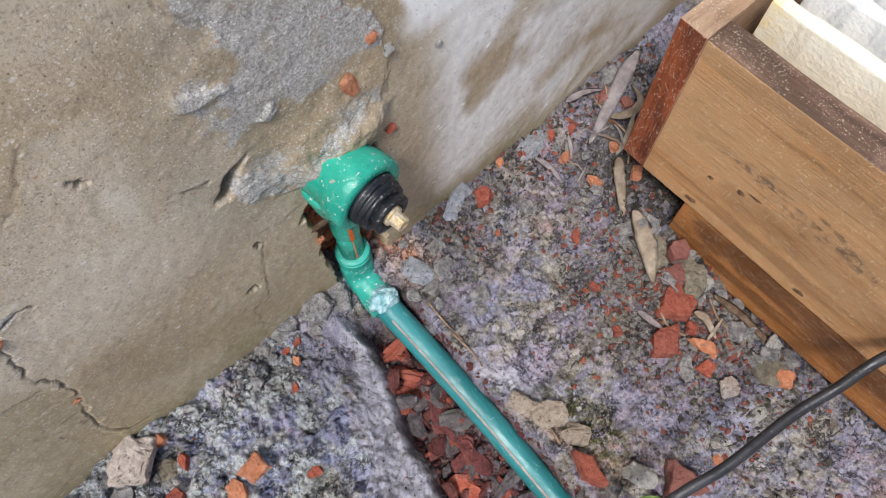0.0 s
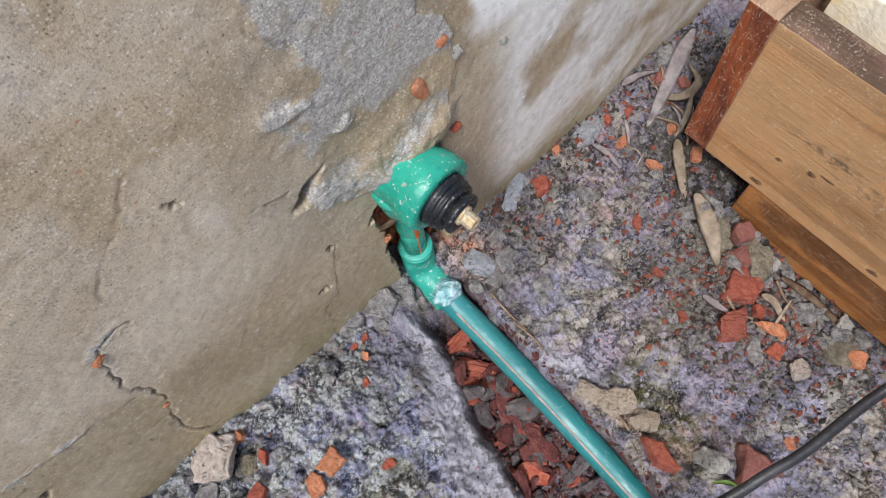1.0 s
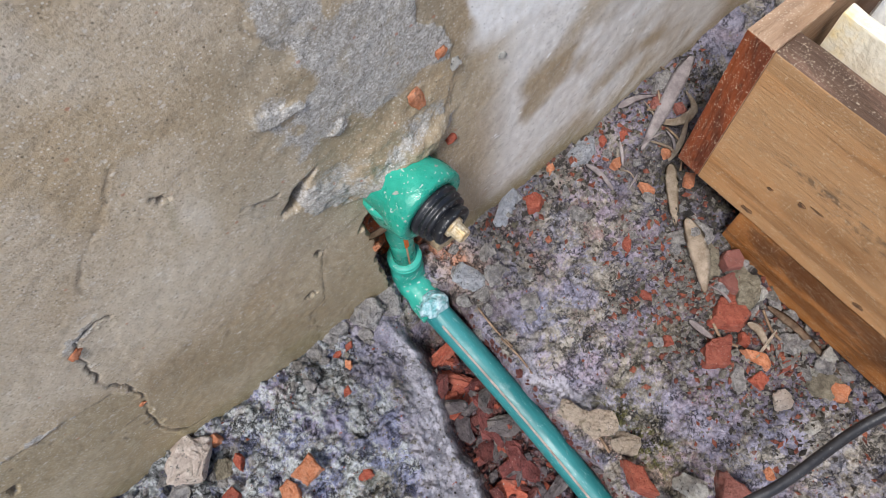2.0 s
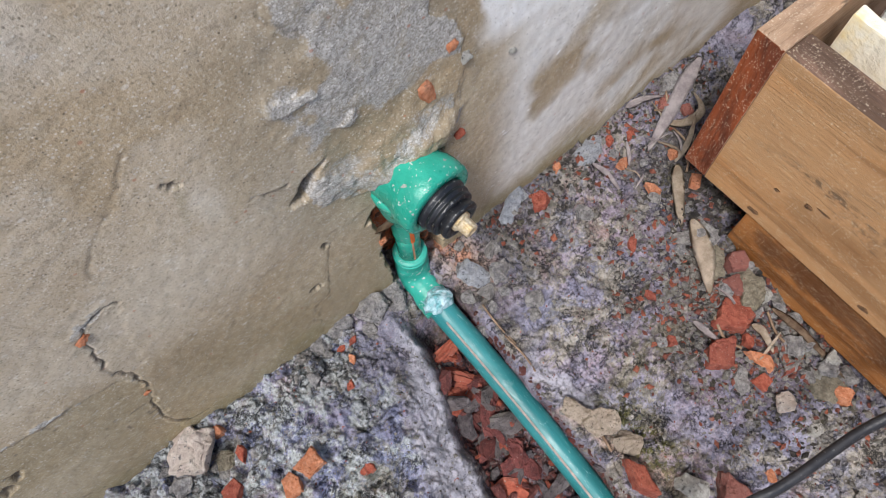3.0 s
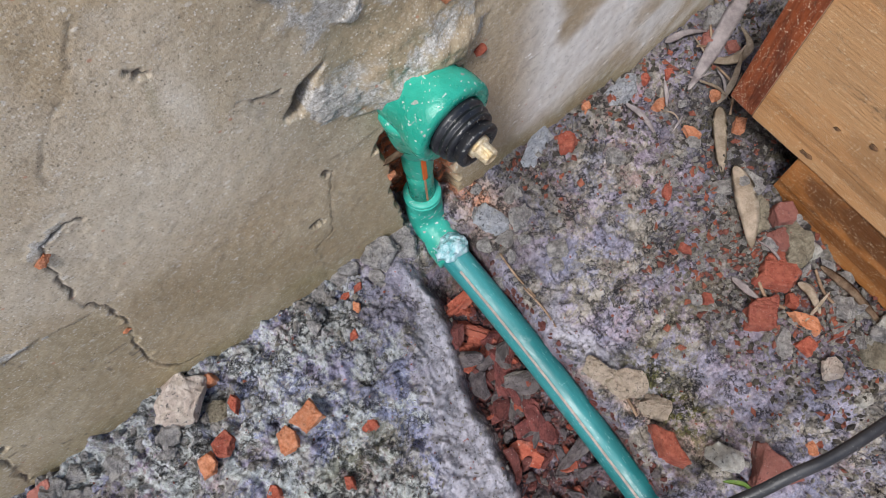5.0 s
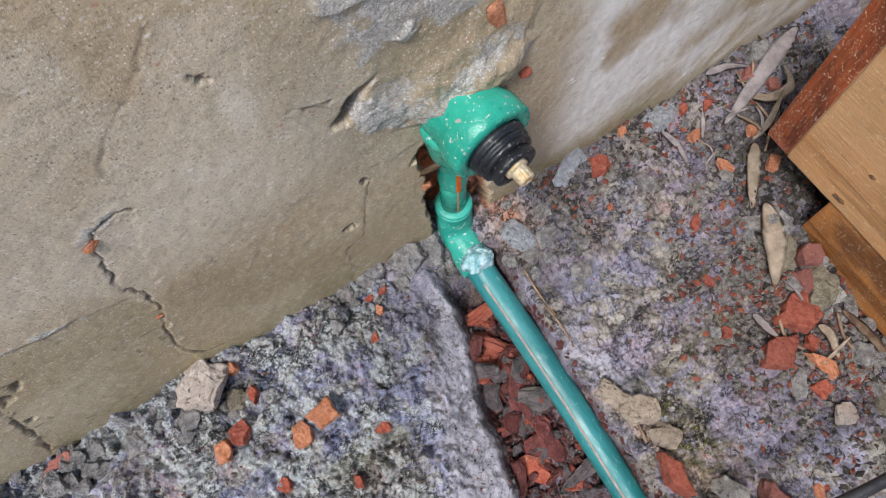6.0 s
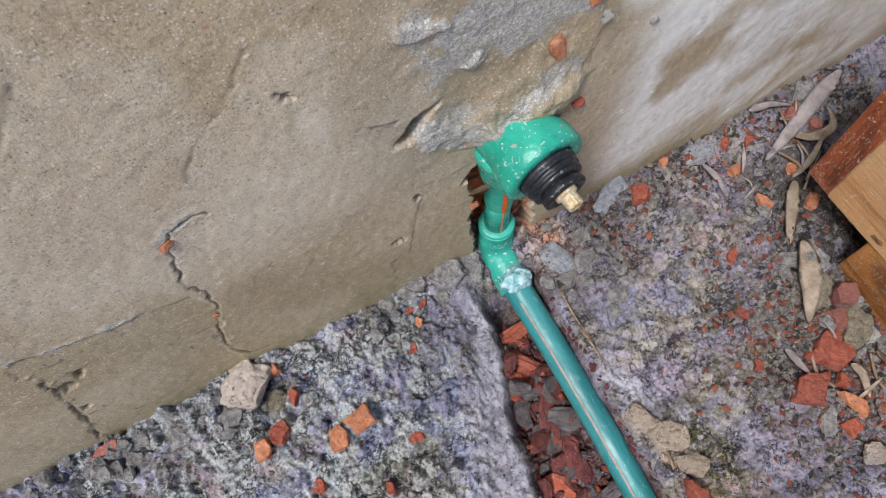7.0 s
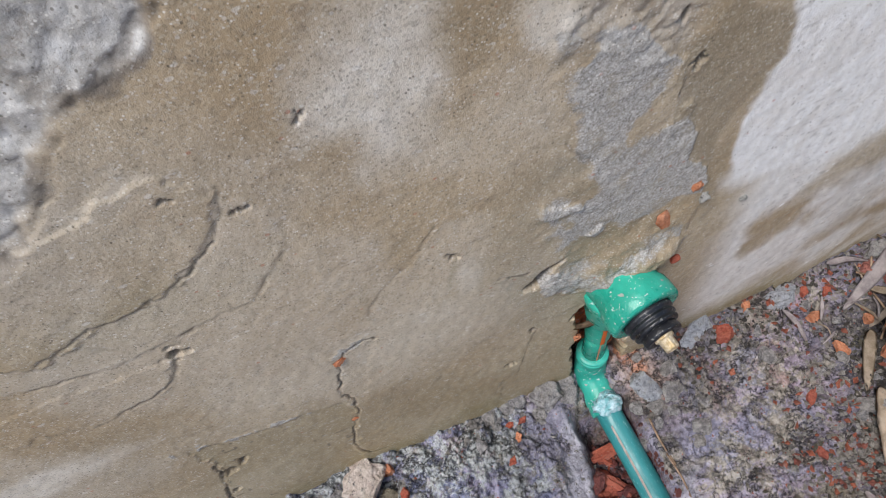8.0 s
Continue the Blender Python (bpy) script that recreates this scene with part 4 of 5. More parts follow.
run_line = glide([(-0.002, -0.030, -0.0062), (0.0012, -0.10, -0.019), (0.003, -0.16, -0.0315), (0.003, -0.24, -0.0445), (0.001, -0.40, -0.058), (-0.003, -0.75, -0.075)], 8)
part("run", tube([tuple(p) for p in run_line], 0.0106, 40), PIPE, water_pipe, "scuffed blue-green pipe in the trench", True)
bm = bmesh.new()
line = [p for p in run_line if p.y < -0.05]
rows_ = []
for p in line:
    rows_.append([bm.verts.new((p.x + 0.01085 * math.cos(a), p.y, p.z + 0.01085 * math.sin(a))) for a in [radians(d) for d in (128, 125.5, 123, 120.5, 118)]])
for p, q in zip(rows_, rows_[1:]):
    for j in range(4):
        bm.faces.new((p[j], q[j], q[j + 1], p[j + 1]))
bmesh.ops.solidify(bm, geom=list(bm.faces), thickness=0.0003)
part("stripe", bm, STRIPE, water_pipe, "faded pink stripe")
# black plug in the outlet, with a brass stem
outlet_plug = thing("outlet_plug", (0, 0, 0), "dusty black plastic plug with brass stem", "plug")
outlet_plug.matrix_world = Matrix.Translation((PX, PY, 0)) @ OUT
prof = [(0.0160, 0.020), (0.0164, 0.034), (0.0174, 0.0362), (0.0174, 0.0384), (0.0158, 0.0390), (0.0158, 0.0402), (0.0166, 0.0408), (0.0166, 0.0424), (0.0152, 0.0430), (0.0152, 0.0442), (0.0158, 0.0448), (0.0154, 0.0464), (0.0136, 0.0472)]
part("flange", lathe(prof, 48), BLACK, outlet_plug, "", True)
part("nose", lathe([(0.0124, 0.045), (0.0128, 0.0490), (0.0134, 0.0510), (0.0130, 0.0526), (0.0105, 0.0532), (0.0080, 0.0520), (0.0065, 0.0500)], 40), BLACK, outlet_plug, "", True)
stem_profile = [(0.0066, 0.046), (0.0066, 0.0535), (0.0058, 0.0540), (0.0047, 0.0545), (0.0045, 0.0605), (0.0041, 0.0616), (0.0028, 0.0618), (0.0020, 0.0605)]
bm = lathe(stem_profile, 36)
for v in bm.verts:
    if v.co.z > 0.0542 and math.hypot(v.co.x, v.co.y) > 0.004:
        v.co.xy *= 1 + 0.06 * math.cos(12 * math.atan2(v.co.y, v.co.x))
part("brass_stem", bm, BRASS, outlet_plug, "worn brass stem", True)

# ---- wooden crate with marble offcuts ----
CX, CY, CZ = 0.2015, -0.074, 0.0
crate = thing("wooden_crate", (CX, CY, CZ), "open varnished wooden crate holding marble offcuts", "crate")


def plank(name, size, place, material, label="", seed=0, bevel=0.0012, end=None):
    ob = part(name, board(*size, bevel, 6, 0.0004, seed), material, crate, label)
    ob.location = place
    if end is not None:
        ob.data.materials.append(end)
        for f in ob.data.polygons:
            if f.normal.x < -0.7:
                f.material_index = 1
    return ob


TOP = 0.191
side = plank("side_board", (0.42, 0.0205, TOP - 0.05), (0.0, 0.0005, 0.05), WOOD_SIDE, "brown side board with red-brown end grain", 3, 0.0012, WOOD_END)
side.location.y = -0.0205
front = plank("front_board", (0.0225, 0.60, TOP - 0.0505), (0.0010, -0.6207, 0.0485), WOOD, "honey-brown front board with scratches", 5)
front.data.materials.append(WOOD_TOP)
for f in front.data.polygons:
    if f.normal.z > 0.7:
        f.material_index = 1
plank("batten", (0.03, 0.56, 0.058), (0.0035, -0.6210, -0.0105), WOOD_LOW, "amber wooden batten under the front", 7, 0.002)
plank("back_board", (0.0205, 0.60, TOP - 0.0505), (0.40, -0.6213, 0.0485), WOOD_SIDE, "", 9)
plank("floor_board", (0.375, 0.598, 0.014), (0.0245, -0.6208, 0.050), WOOD_SIDE, "", 11)
plank("far_board", (0.42, 0.0205, TOP - 0.05), (0.0, -0.6420, 0.05), WOOD_SIDE, "", 13)
plank("rear_batten", (0.03, 0.56, 0.058), (0.36, -0.6210, -0.0105), WOOD_LOW, "", 15, 0.002)
for y_, z_, r_, long_ in ((-0.161, 0.0485, 0.0023, 1.5), (-0.239, 0.046, 0.0022, 1.6), (-0.064, 0.0485, 0.0018, 2.4), (-0.067, 0.0835, 0.0014, 1.4), (-0.089, 0.0915, 0.0018, 1.6), (-0.099, 0.0965, 0.0009, 4.5)):
    bm = lathe([(0.6 * r_, -0.0012), (r_, -0.0004), (r_, 0.0003), (0.55 * r_, 0.0005)], 22)
    for v in bm.verts:
        k = 1 + 0.75 * noise.noise(Vector((v.co.x * 900 + y_ * 300, v.co.y * 900, z_ * 300)))
        v.co.x, v.co.y = v.co.x * k, v.co.y * k
    ob = part("knot", bm, KNOT, front, "small dark knot")
    ob.matrix_local = pose(-0.0002, y_ + 0.6207, z_ - 0.04, 0, -90, 0) @ Matrix.Diagonal((1, long_, 1, 1))


def slab(x, y, top, length, thick, material, lean, label, seed):
    ob = part("marble_slab", board(thick, length, top - 0.066, 0.0014, 8, 0.0010, seed), material)
    ob.matrix_world = pose(x, y - length, 0.066, 0, lean, 0)
    return tagged(ob, label, "marble slab", "marble offcuts in the crate")


SLABS = [(0.243, -0.104, 0.197, 0.46, 0.011, CREAM, 1, "cream marble offcut with yellow stains"), (0.266, -0.112, 0.203, 0.44, 0.010, MARBLE, 2, "white marble offcut standing in crate"),
         (0.283, -0.108, 0.207, 0.45, 0.010, MARBLE, 1, "white marble offcut standing in crate"), (0.299, -0.110, 0.203, 0.43, 0.011, MARBLE, 2, "white marble offcut standing in crate"),
         (0.322, -0.104, 0.210, 0.46, 0.011, MARBLE, 1, "white marble offcut standing in crate")]
for k, s in enumerate(SLABS):
    slab(*s[:7], s[7], 20 + k)

# ---- cable ----
cable = part("cable", tube([tuple(p) for p in glide([(-0.30, -0.42, -0.035), (-0.14, -0.30, -0.01), (-0.03, -0.262, 0.016), (0.039, -0.269, 0.046), (0.074, -0.2765, 0.055), (0.126, -0.2825, 0.064), (0.155, -0.2885, 0.074), (0.187, -0.294, 0.088), (0.215, -0.305, 0.125), (0.28, -0.33, 0.215), (0.40, -0.36, 0.25), (0.60, -0.42, 0.16), (0.75, -0.5, 0.02)], 10)],
                           0.0041, 16, 0.8), CABLE, None, "", True)
tagged(cable, "black electric cable sagging over the ground", "cable")

# ---- loose lumps ----
OUTLINES = {
    "wedge": [(0.22, 0.50), (0.34, -0.44), (-0.52, -0.06)],
    "block": [(-0.46, -0.38), (0.30, -0.48), (0.50, 0.05), (0.36, 0.44), (-0.22, 0.50), (-0.50, 0.16)],
    "brick": [(-0.50, -0.42), (0.46, -0.48), (0.50, 0.40), (-0.34, 0.48)],
    "kite": [(-0.50, -0.12), (0.10, -0.48), (0.52, 0.10), (0.02, 0.46)],
    "flake": [(-0.50, 0.04), (-0.18, -0.44), (0.34, -0.36), (0.50, 0.12), (0.06, 0.48)],
}


def broken(kind, size, seed):
    """A flat broken piece with sharp, chipped edges, resting on z = 0."""
    rnd = random.Random(seed)
    bm = bmesh.new()
    ring = [((x + rnd.uniform(-0.10, 0.10)) * size[0], (y + rnd.uniform(-0.10, 0.10)) * size[1]) for x, y in OUTLINES[kind]]
    low = [bm.verts.new((1.06 * x, 1.06 * y, 0)) for x, y in ring]
    top = [bm.verts.new((0.93 * x, 0.93 * y, size[2] * rnd.uniform(0.75, 1.1))) for x, y in ring]
    n = len(ring)
    for k in range(n):
        bm.faces.new((low[k], low[(k + 1) % n], top[(k + 1) % n], top[k]))
    bm.faces.new(low[::-1])
    bm.faces.new(top)
    bmesh.ops.triangulate(bm, faces=list(bm.faces))
    bmesh.ops.bevel(bm, geom=[e for e in bm.edges if e.calc_face_angle(0) > 0.5], offset=0.05 * min(size), segments=1, affect="EDGES")
    for cut in (2, 1):
        bmesh.ops.subdivide_edges(bm, edges=[e for e in bm.edges if e.calc_length() > 0.12 * max(size)], cuts=cut, use_grid_fill=True)
    bmesh.ops.triangulate(bm, faces=list(bm.faces))
    s = min(size[:2])
    for v in bm.verts:
        q = v.co / s * 2.0 + Vector((seed % 89, seed % 37, 0))
        v.co += noise.noise_vector(q) * s * 0.085 + noise.noise_vector(q * 3.3) * s * 0.045
    return bm


def bricks(pieces, first):
    """Broken bricks: place, size, turn, material and outline of each."""
    for k, (x, y, size, turn, material, kind) in enumerate(pieces):
        label = {BRICK_ORANGE: "small broken piece of orange brick on ground", BRICK_PINK: "broken piece of dull pink brick on ground"}.get(material, "broken piece of red brick on ground")
        rnd = random.Random(first + k)
        ob = part("brick_fragment", broken(kind, size, first + k), material)
        ob.matrix_world = pose(x, y, float(ground_z(x, y, False)) - 0.1 * size[2], rnd.uniform(-9, 9), rnd.uniform(-9, 9), turn)
        tagged(ob, label, "brick fragment", "loose brick fragments")


CRATE_BRICKS = [
    (0.163, -0.183, (0.031, 0.028, 0.013), -45, BRICK, "block"),
    (0.137, -0.199, (0.024, 0.023, 0.013), -40, BRICK, "block"),
    (0.153, -0.220, (0.027, 0.013, 0.009), -70, BRICK_ORANGE, "flake"),
    (0.144, -0.232, (0.019, 0.014, 0.005), -50, BRICK, "kite"),
    (0.126, -0.130, (0.008, 0.014, 0.005), 20, BRICK, "flake"),
    (0.113, -0.168, (0.009, 0.012, 0.005), 10, BRICK, "kite"),
    (0.142, -0.093, (0.018, 0.008, 0.006), 40, BRICK, "flake"),
    (0.067, -0.275, (0.036, 0.034, 0.021), 0, BRICK_PINK, "wedge"),
    (0.024, -0.224, (0.014, 0.036, 0.022), -5, BRICK, "kite"),
    (0.104, -0.285, (0.012, 0.010, 0.004), 20, BRICK_ORANGE, "flake"),
    (0.184, -0.277, (0.013, 0.017, 0.010), 20, BRICK_ORANGE, "block"),
    (0.179, -0.168, (0.020, 0.018, 0.010), -45, BRICK_PINK, "flake"),
    (0.193, -0.155, (0.016, 0.015, 0.015), -30, BRICK_PINK, "block"),
    (0.166, -0.238, (0.012, 0.008, 0.006), 0, BRICK, "kite"),
    (0.158, -0.205, (0.012, 0.009, 0.007), 70, BRICK, "flake"),
]
bricks(CRATE_BRICKS, 3)
WALL_BRICKS = [
    (0.107, -0.021, (0.017, 0.016, 0.010), 25, BRICK, "flake"),
    (0.188, -0.036, (0.014, 0.010, 0.006), 30, BRICK_ORANGE, "block"),
    (0.188, -0.069, (0.008, 0.015, 0.006), 15, BRICK_ORANGE, "flake"),
    (0.225, -0.056, (0.009, 0.008, 0.006), 50, BRICK_ORANGE, "block"),
    (0.222, -0.085, (0.013, 0.010, 0.007), 40, BRICK_ORANGE, "brick"),
    (0.099, -0.004, (0.008, 0.008, 0.006), 20, BRICK_ORANGE, "flake"),
    (0.140, -0.006, (0.010, 0.008, 0.006), 30, BRICK_ORANGE, "kite"),
    (0.190, -0.014, (0.010, 0.008, 0.006), 60, BRICK, "flake"),
    (0.178, -0.012, (0.009, 0.008, 0.006), 20, BRICK_ORANGE, "block"),
    (0.206, -0.022, (0.010, 0.012, 0.005), 0, BRICK, "kite"),
    (0.248, -0.020, (0.014, 0.012, 0.008), 30, BRICK_PINK, "block"),
    (0.262, -0.034, (0.011, 0.014, 0.006), 10, BRICK_PINK, "flake"),
]
bricks(WALL_BRICKS, 43)
MORTAR_BRICKS = [
    (-0.172, -0.075, (0.020, 0.018, 0.006), 60, BRICK_ORANGE, "flake"),
    (-0.154, -0.073, (0.018, 0.016, 0.007), 25, BRICK_ORANGE, "brick"),
    (-0.205, -0.056, (0.013, 0.019, 0.008), -30, BRICK, "flake"),
    (-0.219, -0.061, (0.018, 0.012, 0.006), 40, BRICK_ORANGE, "flake"),
    (-0.193, -0.011, (0.009, 0.011, 0.007), 30, BRICK_ORANGE, "flake"),
    (-0.187, -0.036, (0.013, 0.008, 0.008), 60, BRICK, "kite"),
    (-0.125, -0.098, (0.010, 0.008, 0.005), 10, BRICK, "block"),
    (-0.197, -0.096, (0.009, 0.013, 0.006), 0, BRICK, "flake"),
    (-0.155, -0.120, (0.006, 0.013, 0.006), 10, BRICK, "kite"),
    (-0.089, -0.016, (0.008, 0.007, 0.005), 0, BRICK, "flake"),
    (-0.079, -0.018, (0.011, 0.006, 0.005), 20, BRICK, "kite"),
    (-0.087, -0.029, (0.006, 0.008, 0.004), 0, BRICK_ORANGE, "flake"),
    (-0.316, -0.010, (0.026, 0.012, 0.006), 20, BRICK_PINK, "flake"),
    (-0.100, -0.045, (0.008, 0.006, 0.004), 30, BRICK, "kite"),
]
bricks(MORTAR_BRICKS, 83)


def stones(pieces, first):
    for k, (x, y, size, turn, material, label) in enumerate(pieces):
        put_on_ground("stone", x, y, size, turn, material, label, "stone", "loose stones", first + k, sink=0.3, detail=3)


STONES = [
    (-0.213, -0.013, (0.030, 0.026, 0.022), 60, STONE_BUFF, "pale buff lump of old mortar by wall"),
    (-0.200, -0.032, (0.014, 0.012, 0.010), 60, STONE_OCHRE, "grey-brown mortar lump beside pale lump"),
    (0.146, -0.253, (0.014, 0.013, 0.012), 0, STONE_BUFF, "small buff stone among brick chips"),
    (0.193, -0.188, (0.010, 0.009, 0.012), 0, STONE_WHITE, "white pebble by the crate"),
    (0.195, -0.255, (0.012, 0.011, 0.012), 0, STONE_WHITE, "white pebble by the crate"),
    (0.181, -0.255, (0.008, 0.007, 0.008), 0, STONE_WHITE, "small pale pebble by the crate"),
    (0.150, -0.281, (0.011, 0.008, 0.006), 0, STONE_WHITE, "white pebble under the cable"),
    (0.187, -0.178, (0.017, 0.028, 0.018), -45, STONE_OCHRE, "porous ochre mortar lump beside crate"),
    (0.190, -0.122, (0.017, 0.022, 0.016), 30, STONE, "rough grey stone beside crate"),
    (0.186, -0.140, (0.020, 0.016, 0.012), 60, STONE_OCHRE, "grey-brown mortar lump beside crate"),
    (0.125, -0.052, (0.010, 0.014, 0.008), 0, STONE, "small rough grey stone"),
    (0.020, -0.160, (0.012, 0.018, 0.012), 20, STONE_TAN, "tan rock bedded along the trench"),
    (0.029, -0.178, (0.018, 0.024, 0.012), 70, STONE_TAN, "tan rock bedded along the trench"),
    (0.036, -0.201, (0.015, 0.020, 0.010), 30, STONE_TAN, "tan rock bedded along the trench"),
    (0.050, -0.252, (0.013, 0.022, 0.012), 25, STONE_WHITE, "pale broken stone near trench"),
]
stones(STONES, 41)
FLAT_STONES = [
    (0.131, -0.221, (0.024, 0.013, 0.006), 48, STONE, "flake", "flat grey stone chip"),
    (0.182, -0.266, (0.022, 0.024, 0.008), 20, STONE_OCHRE, "block", "flat grey-brown stone chip"),
    (0.107, -0.163, (0.011, 0.012, 0.005), 0, STONE, "kite", "small flat grey stone chip"),
    (0.262, -0.010, (0.024, 0.014, 0.008), 20, STONE, "flake", "flat grey stone by the wall"),
    (0.176, -0.150, (0.015, 0.018, 0.006), 30, STONE_OCHRE, "flake", "flat grey-brown stone chip"),
]
for k, (x, y, size, turn, material, kind, label) in enumerate(FLAT_STONES):
    ob = part("stone", broken(kind, size, 300 + k), material)
    ob.matrix_world = pose(x, y, float(ground_z(x, y, False)) - 0.0008, 4, -5, turn)
    tagged(ob, label, "stone", "loose stones")
WALL_STONES = [
    (0.172, -0.010, (0.034, 0.016, 0.012), 10, STONE_PALE, "pale grey mortar lump at the wall foot"),
    (0.090, -0.008, (0.034, 0.014, 0.010), 30, STONE_PALE, "pale grey mortar lump at the wall foot"),
    (-0.268, -0.022, (0.020, 0.016, 0.010), 40, STONE, "grey mortar lump at the wall foot"),
    (-0.052, -0.008, (0.022, 0.018, 0.016), 20, STONE, "grey mortar lump beside green bend"),
    (-0.033, -0.013, (0.014, 0.012, 0.011), 60, STONE, "grey mortar lump beside green bend"),
    (0.026, -0.034, (0.016, 0.024, 0.010), 20, STONE_PALE, "blue-grey mortar lump beside green bend"),
    (0.180, -0.228, (0.016, 0.014, 0.009), 60, STONE, "small rough grey stone"),
]
stones(WALL_STONES, 141)

# broken mortar along the wall foot and beside the bend
rnd = random.Random(31)
lumps = [mesh_of("mortar_lump", shard((0.014, 0.012, 0.009), 400 + k, 0, 2), STONE, False) for k in range(8)]
for k in range(150):
    zone = rnd.random()
    if zone < 0.40:
        x, y = rnd.uniform(-0.37, -0.20), -abs(rnd.gauss(0.012, 0.03))
    elif zone < 0.55:
        x, y = rnd.uniform(-0.13, -0.03), -abs(rnd.gauss(0.004, 0.012))
    elif zone < 0.70:
        x, y = rnd.gauss(0.035, 0.014), rnd.uniform(-0.09, -0.005)
    else:
        x, y = rnd.gauss(0.185, 0.022), rnd.uniform(-0.28, -0.02)
    x = min(x, 0.198)
    s = rnd.choice((0.3, 0.4, 0.5, 0.6, 0.8, 1.0))
    ob = new("mortar_lump", lumps[k % 8])
    ob.matrix_world = pose(x, y, float(ground_z(x, y, False)) - 0.003 * s, rnd.uniform(-20, 20), rnd.uniform(-20, 20), rnd.uniform(0, 360)) @ Matrix.Scale(s, 4)
    tagged(ob, "rough grey crumb of old mortar on ground", "mortar lump", "broken mortar lumps")

# brick rubble in the trench
rnd = random.Random(12)
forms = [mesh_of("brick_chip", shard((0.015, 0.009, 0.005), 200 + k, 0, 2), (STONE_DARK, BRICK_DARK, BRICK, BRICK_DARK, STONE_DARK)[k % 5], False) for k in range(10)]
placed = 0
while placed < 300:
    y = rnd.uniform(-0.34, -0.055)
    x = rnd.uniform(float(trench_left(np.array(y))) + 0.010, 0.011)
    if abs(x + 0.003) < 0.012 and rnd.random() < 0.7:
        continue
    s = rnd.choice((0.3, 0.4, 0.5, 0.7, 0.9, 1.2, 1.7))
    if abs(x - 0.002) < 0.020 and s > 0.75:
        continue
    ob = new("brick_chip", forms[placed % 10])
    ob.matrix_world = pose(x, y, float(ground_z(x, y, False)) + rnd.uniform(0, 0.004), rnd.uniform(-50, 50), rnd.uniform(-50, 50), rnd.uniform(0, 360)) @ Matrix.Scale(s, 4) @ Matrix.Diagonal((rnd.uniform(0.7, 1.4), rnd.uniform(0.6, 1.1), rnd.uniform(0.6, 1.2), 1))
    tagged(ob, "dark broken chip of rubble in the pipe trench", "brick chip", "brick rubble in the trench")
    placed += 1


def grit(name, count, where, sizes, material, label, seed):
    """Many tiny chips strewn over the ground, joined in one mesh."""
    r = random.Random(seed)
    xs, ys, ss = [], [], []
    while len(xs) < count:
        x, y = where(r)
        xs.append(x), ys.append(y), ss.append(r.uniform(0.4, 1) ** 2 * sizes)
    zs = ground_z(np.array(xs), np.array(ys))
    verts, faces = [], []
    for x, y, z, s in zip(xs, ys, zs, ss):
        m = pose(x, y, z + s * 0.15, r.uniform(0, 360), r.uniform(0, 40), r.uniform(0, 360))
        b = len(verts)
        for c in ((1, 0, 0.1), (-1, 0.1, 0), (0.1, 0.8, 0), (0, -0.8, 0.1), (0.1, 0, 0.5), (0, 0.1, -0.5)):
            verts.append(m @ (Vector([k * r.uniform(0.6, 1.2) for k in c]) * s * 0.6))
        for f in ((0, 2, 4), (2, 1, 4), (1, 3, 4), (3, 0, 4), (2, 0, 5), (1, 2, 5), (3, 1, 5), (0, 3, 5)):
            faces.append([b + k for k in f])
    me = bpy.data.meshes.new(name)
    me.from_pydata(verts, [], faces)
    me.materials.append(material)
    return tagged(new(name, me), label, "gravel", kind="stuff")


def all_over(r):
    return r.uniform(-0.38, 0.30), r.uniform(-0.38, 0.0)


def by_crate(r):
    return min(0.23, r.gauss(0.165, 0.035)), max(-0.36, min(0.0, r.gauss(-0.19, 0.06)))


def by_wall(r):
    return r.uniform(0.06, 0.32), -abs(r.gauss(0, 0.022))


def in_trench(r):
    y = r.uniform(-0.34, -0.055)
    return r.uniform(float(trench_left(np.array(y))) + 0.008, 0.011), y


def in_gap(r):
    return r.uniform(0.19, 0.26), r.uniform(-0.15, -0.065)


grit("stone_grit", 15000, all_over, 0.0023, STONE_SMALL, "fine grey and pale stone grit", 5)
grit("coarse_grit", 1500, all_over, 0.0060, STONE_SMALL, "coarse grey stone crumbs", 15)
grit("brick_grit", 700, all_over, 0.0030, BRICK_SMALL, "tiny red brick crumbs", 6)
grit("brick_crumbs", 900, by_crate, 0.0078, BRICK_SMALL, "red brick crumbs beside the crate", 7)
grit("stone_crumbs", 1800, by_crate, 0.0075, STONE_SMALL, "small stone crumbs beside the crate", 8)
grit("wall_foot_crumbs", 150, by_wall, 0.008, BRICK_SMALL, "red brick crumbs along the wall foot", 9)
grit("wall_foot_grit", 300, by_wall, 0.007, STONE_SMALL, "stone crumbs along the wall foot", 10)
grit("dark_crumbs", 800, by_crate, 0.0070, DARK_SMALL, "dark crumbs beside the crate", 21)
grit("dark_wall_foot_crumbs", 500, by_wall, 0.0065, DARK_SMALL, "dark crumbs along the wall foot", 22)
grit("dark_grit", 1300, all_over, 0.0025, DARK_SMALL, "dark crumbs on the ground", 23)
grit("crate_gap_crumbs", 500, in_gap, 0.0075, DARK_SMALL, "dark crumbs under crate corner", 24)
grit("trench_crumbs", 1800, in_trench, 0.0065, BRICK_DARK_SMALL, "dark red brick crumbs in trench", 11)


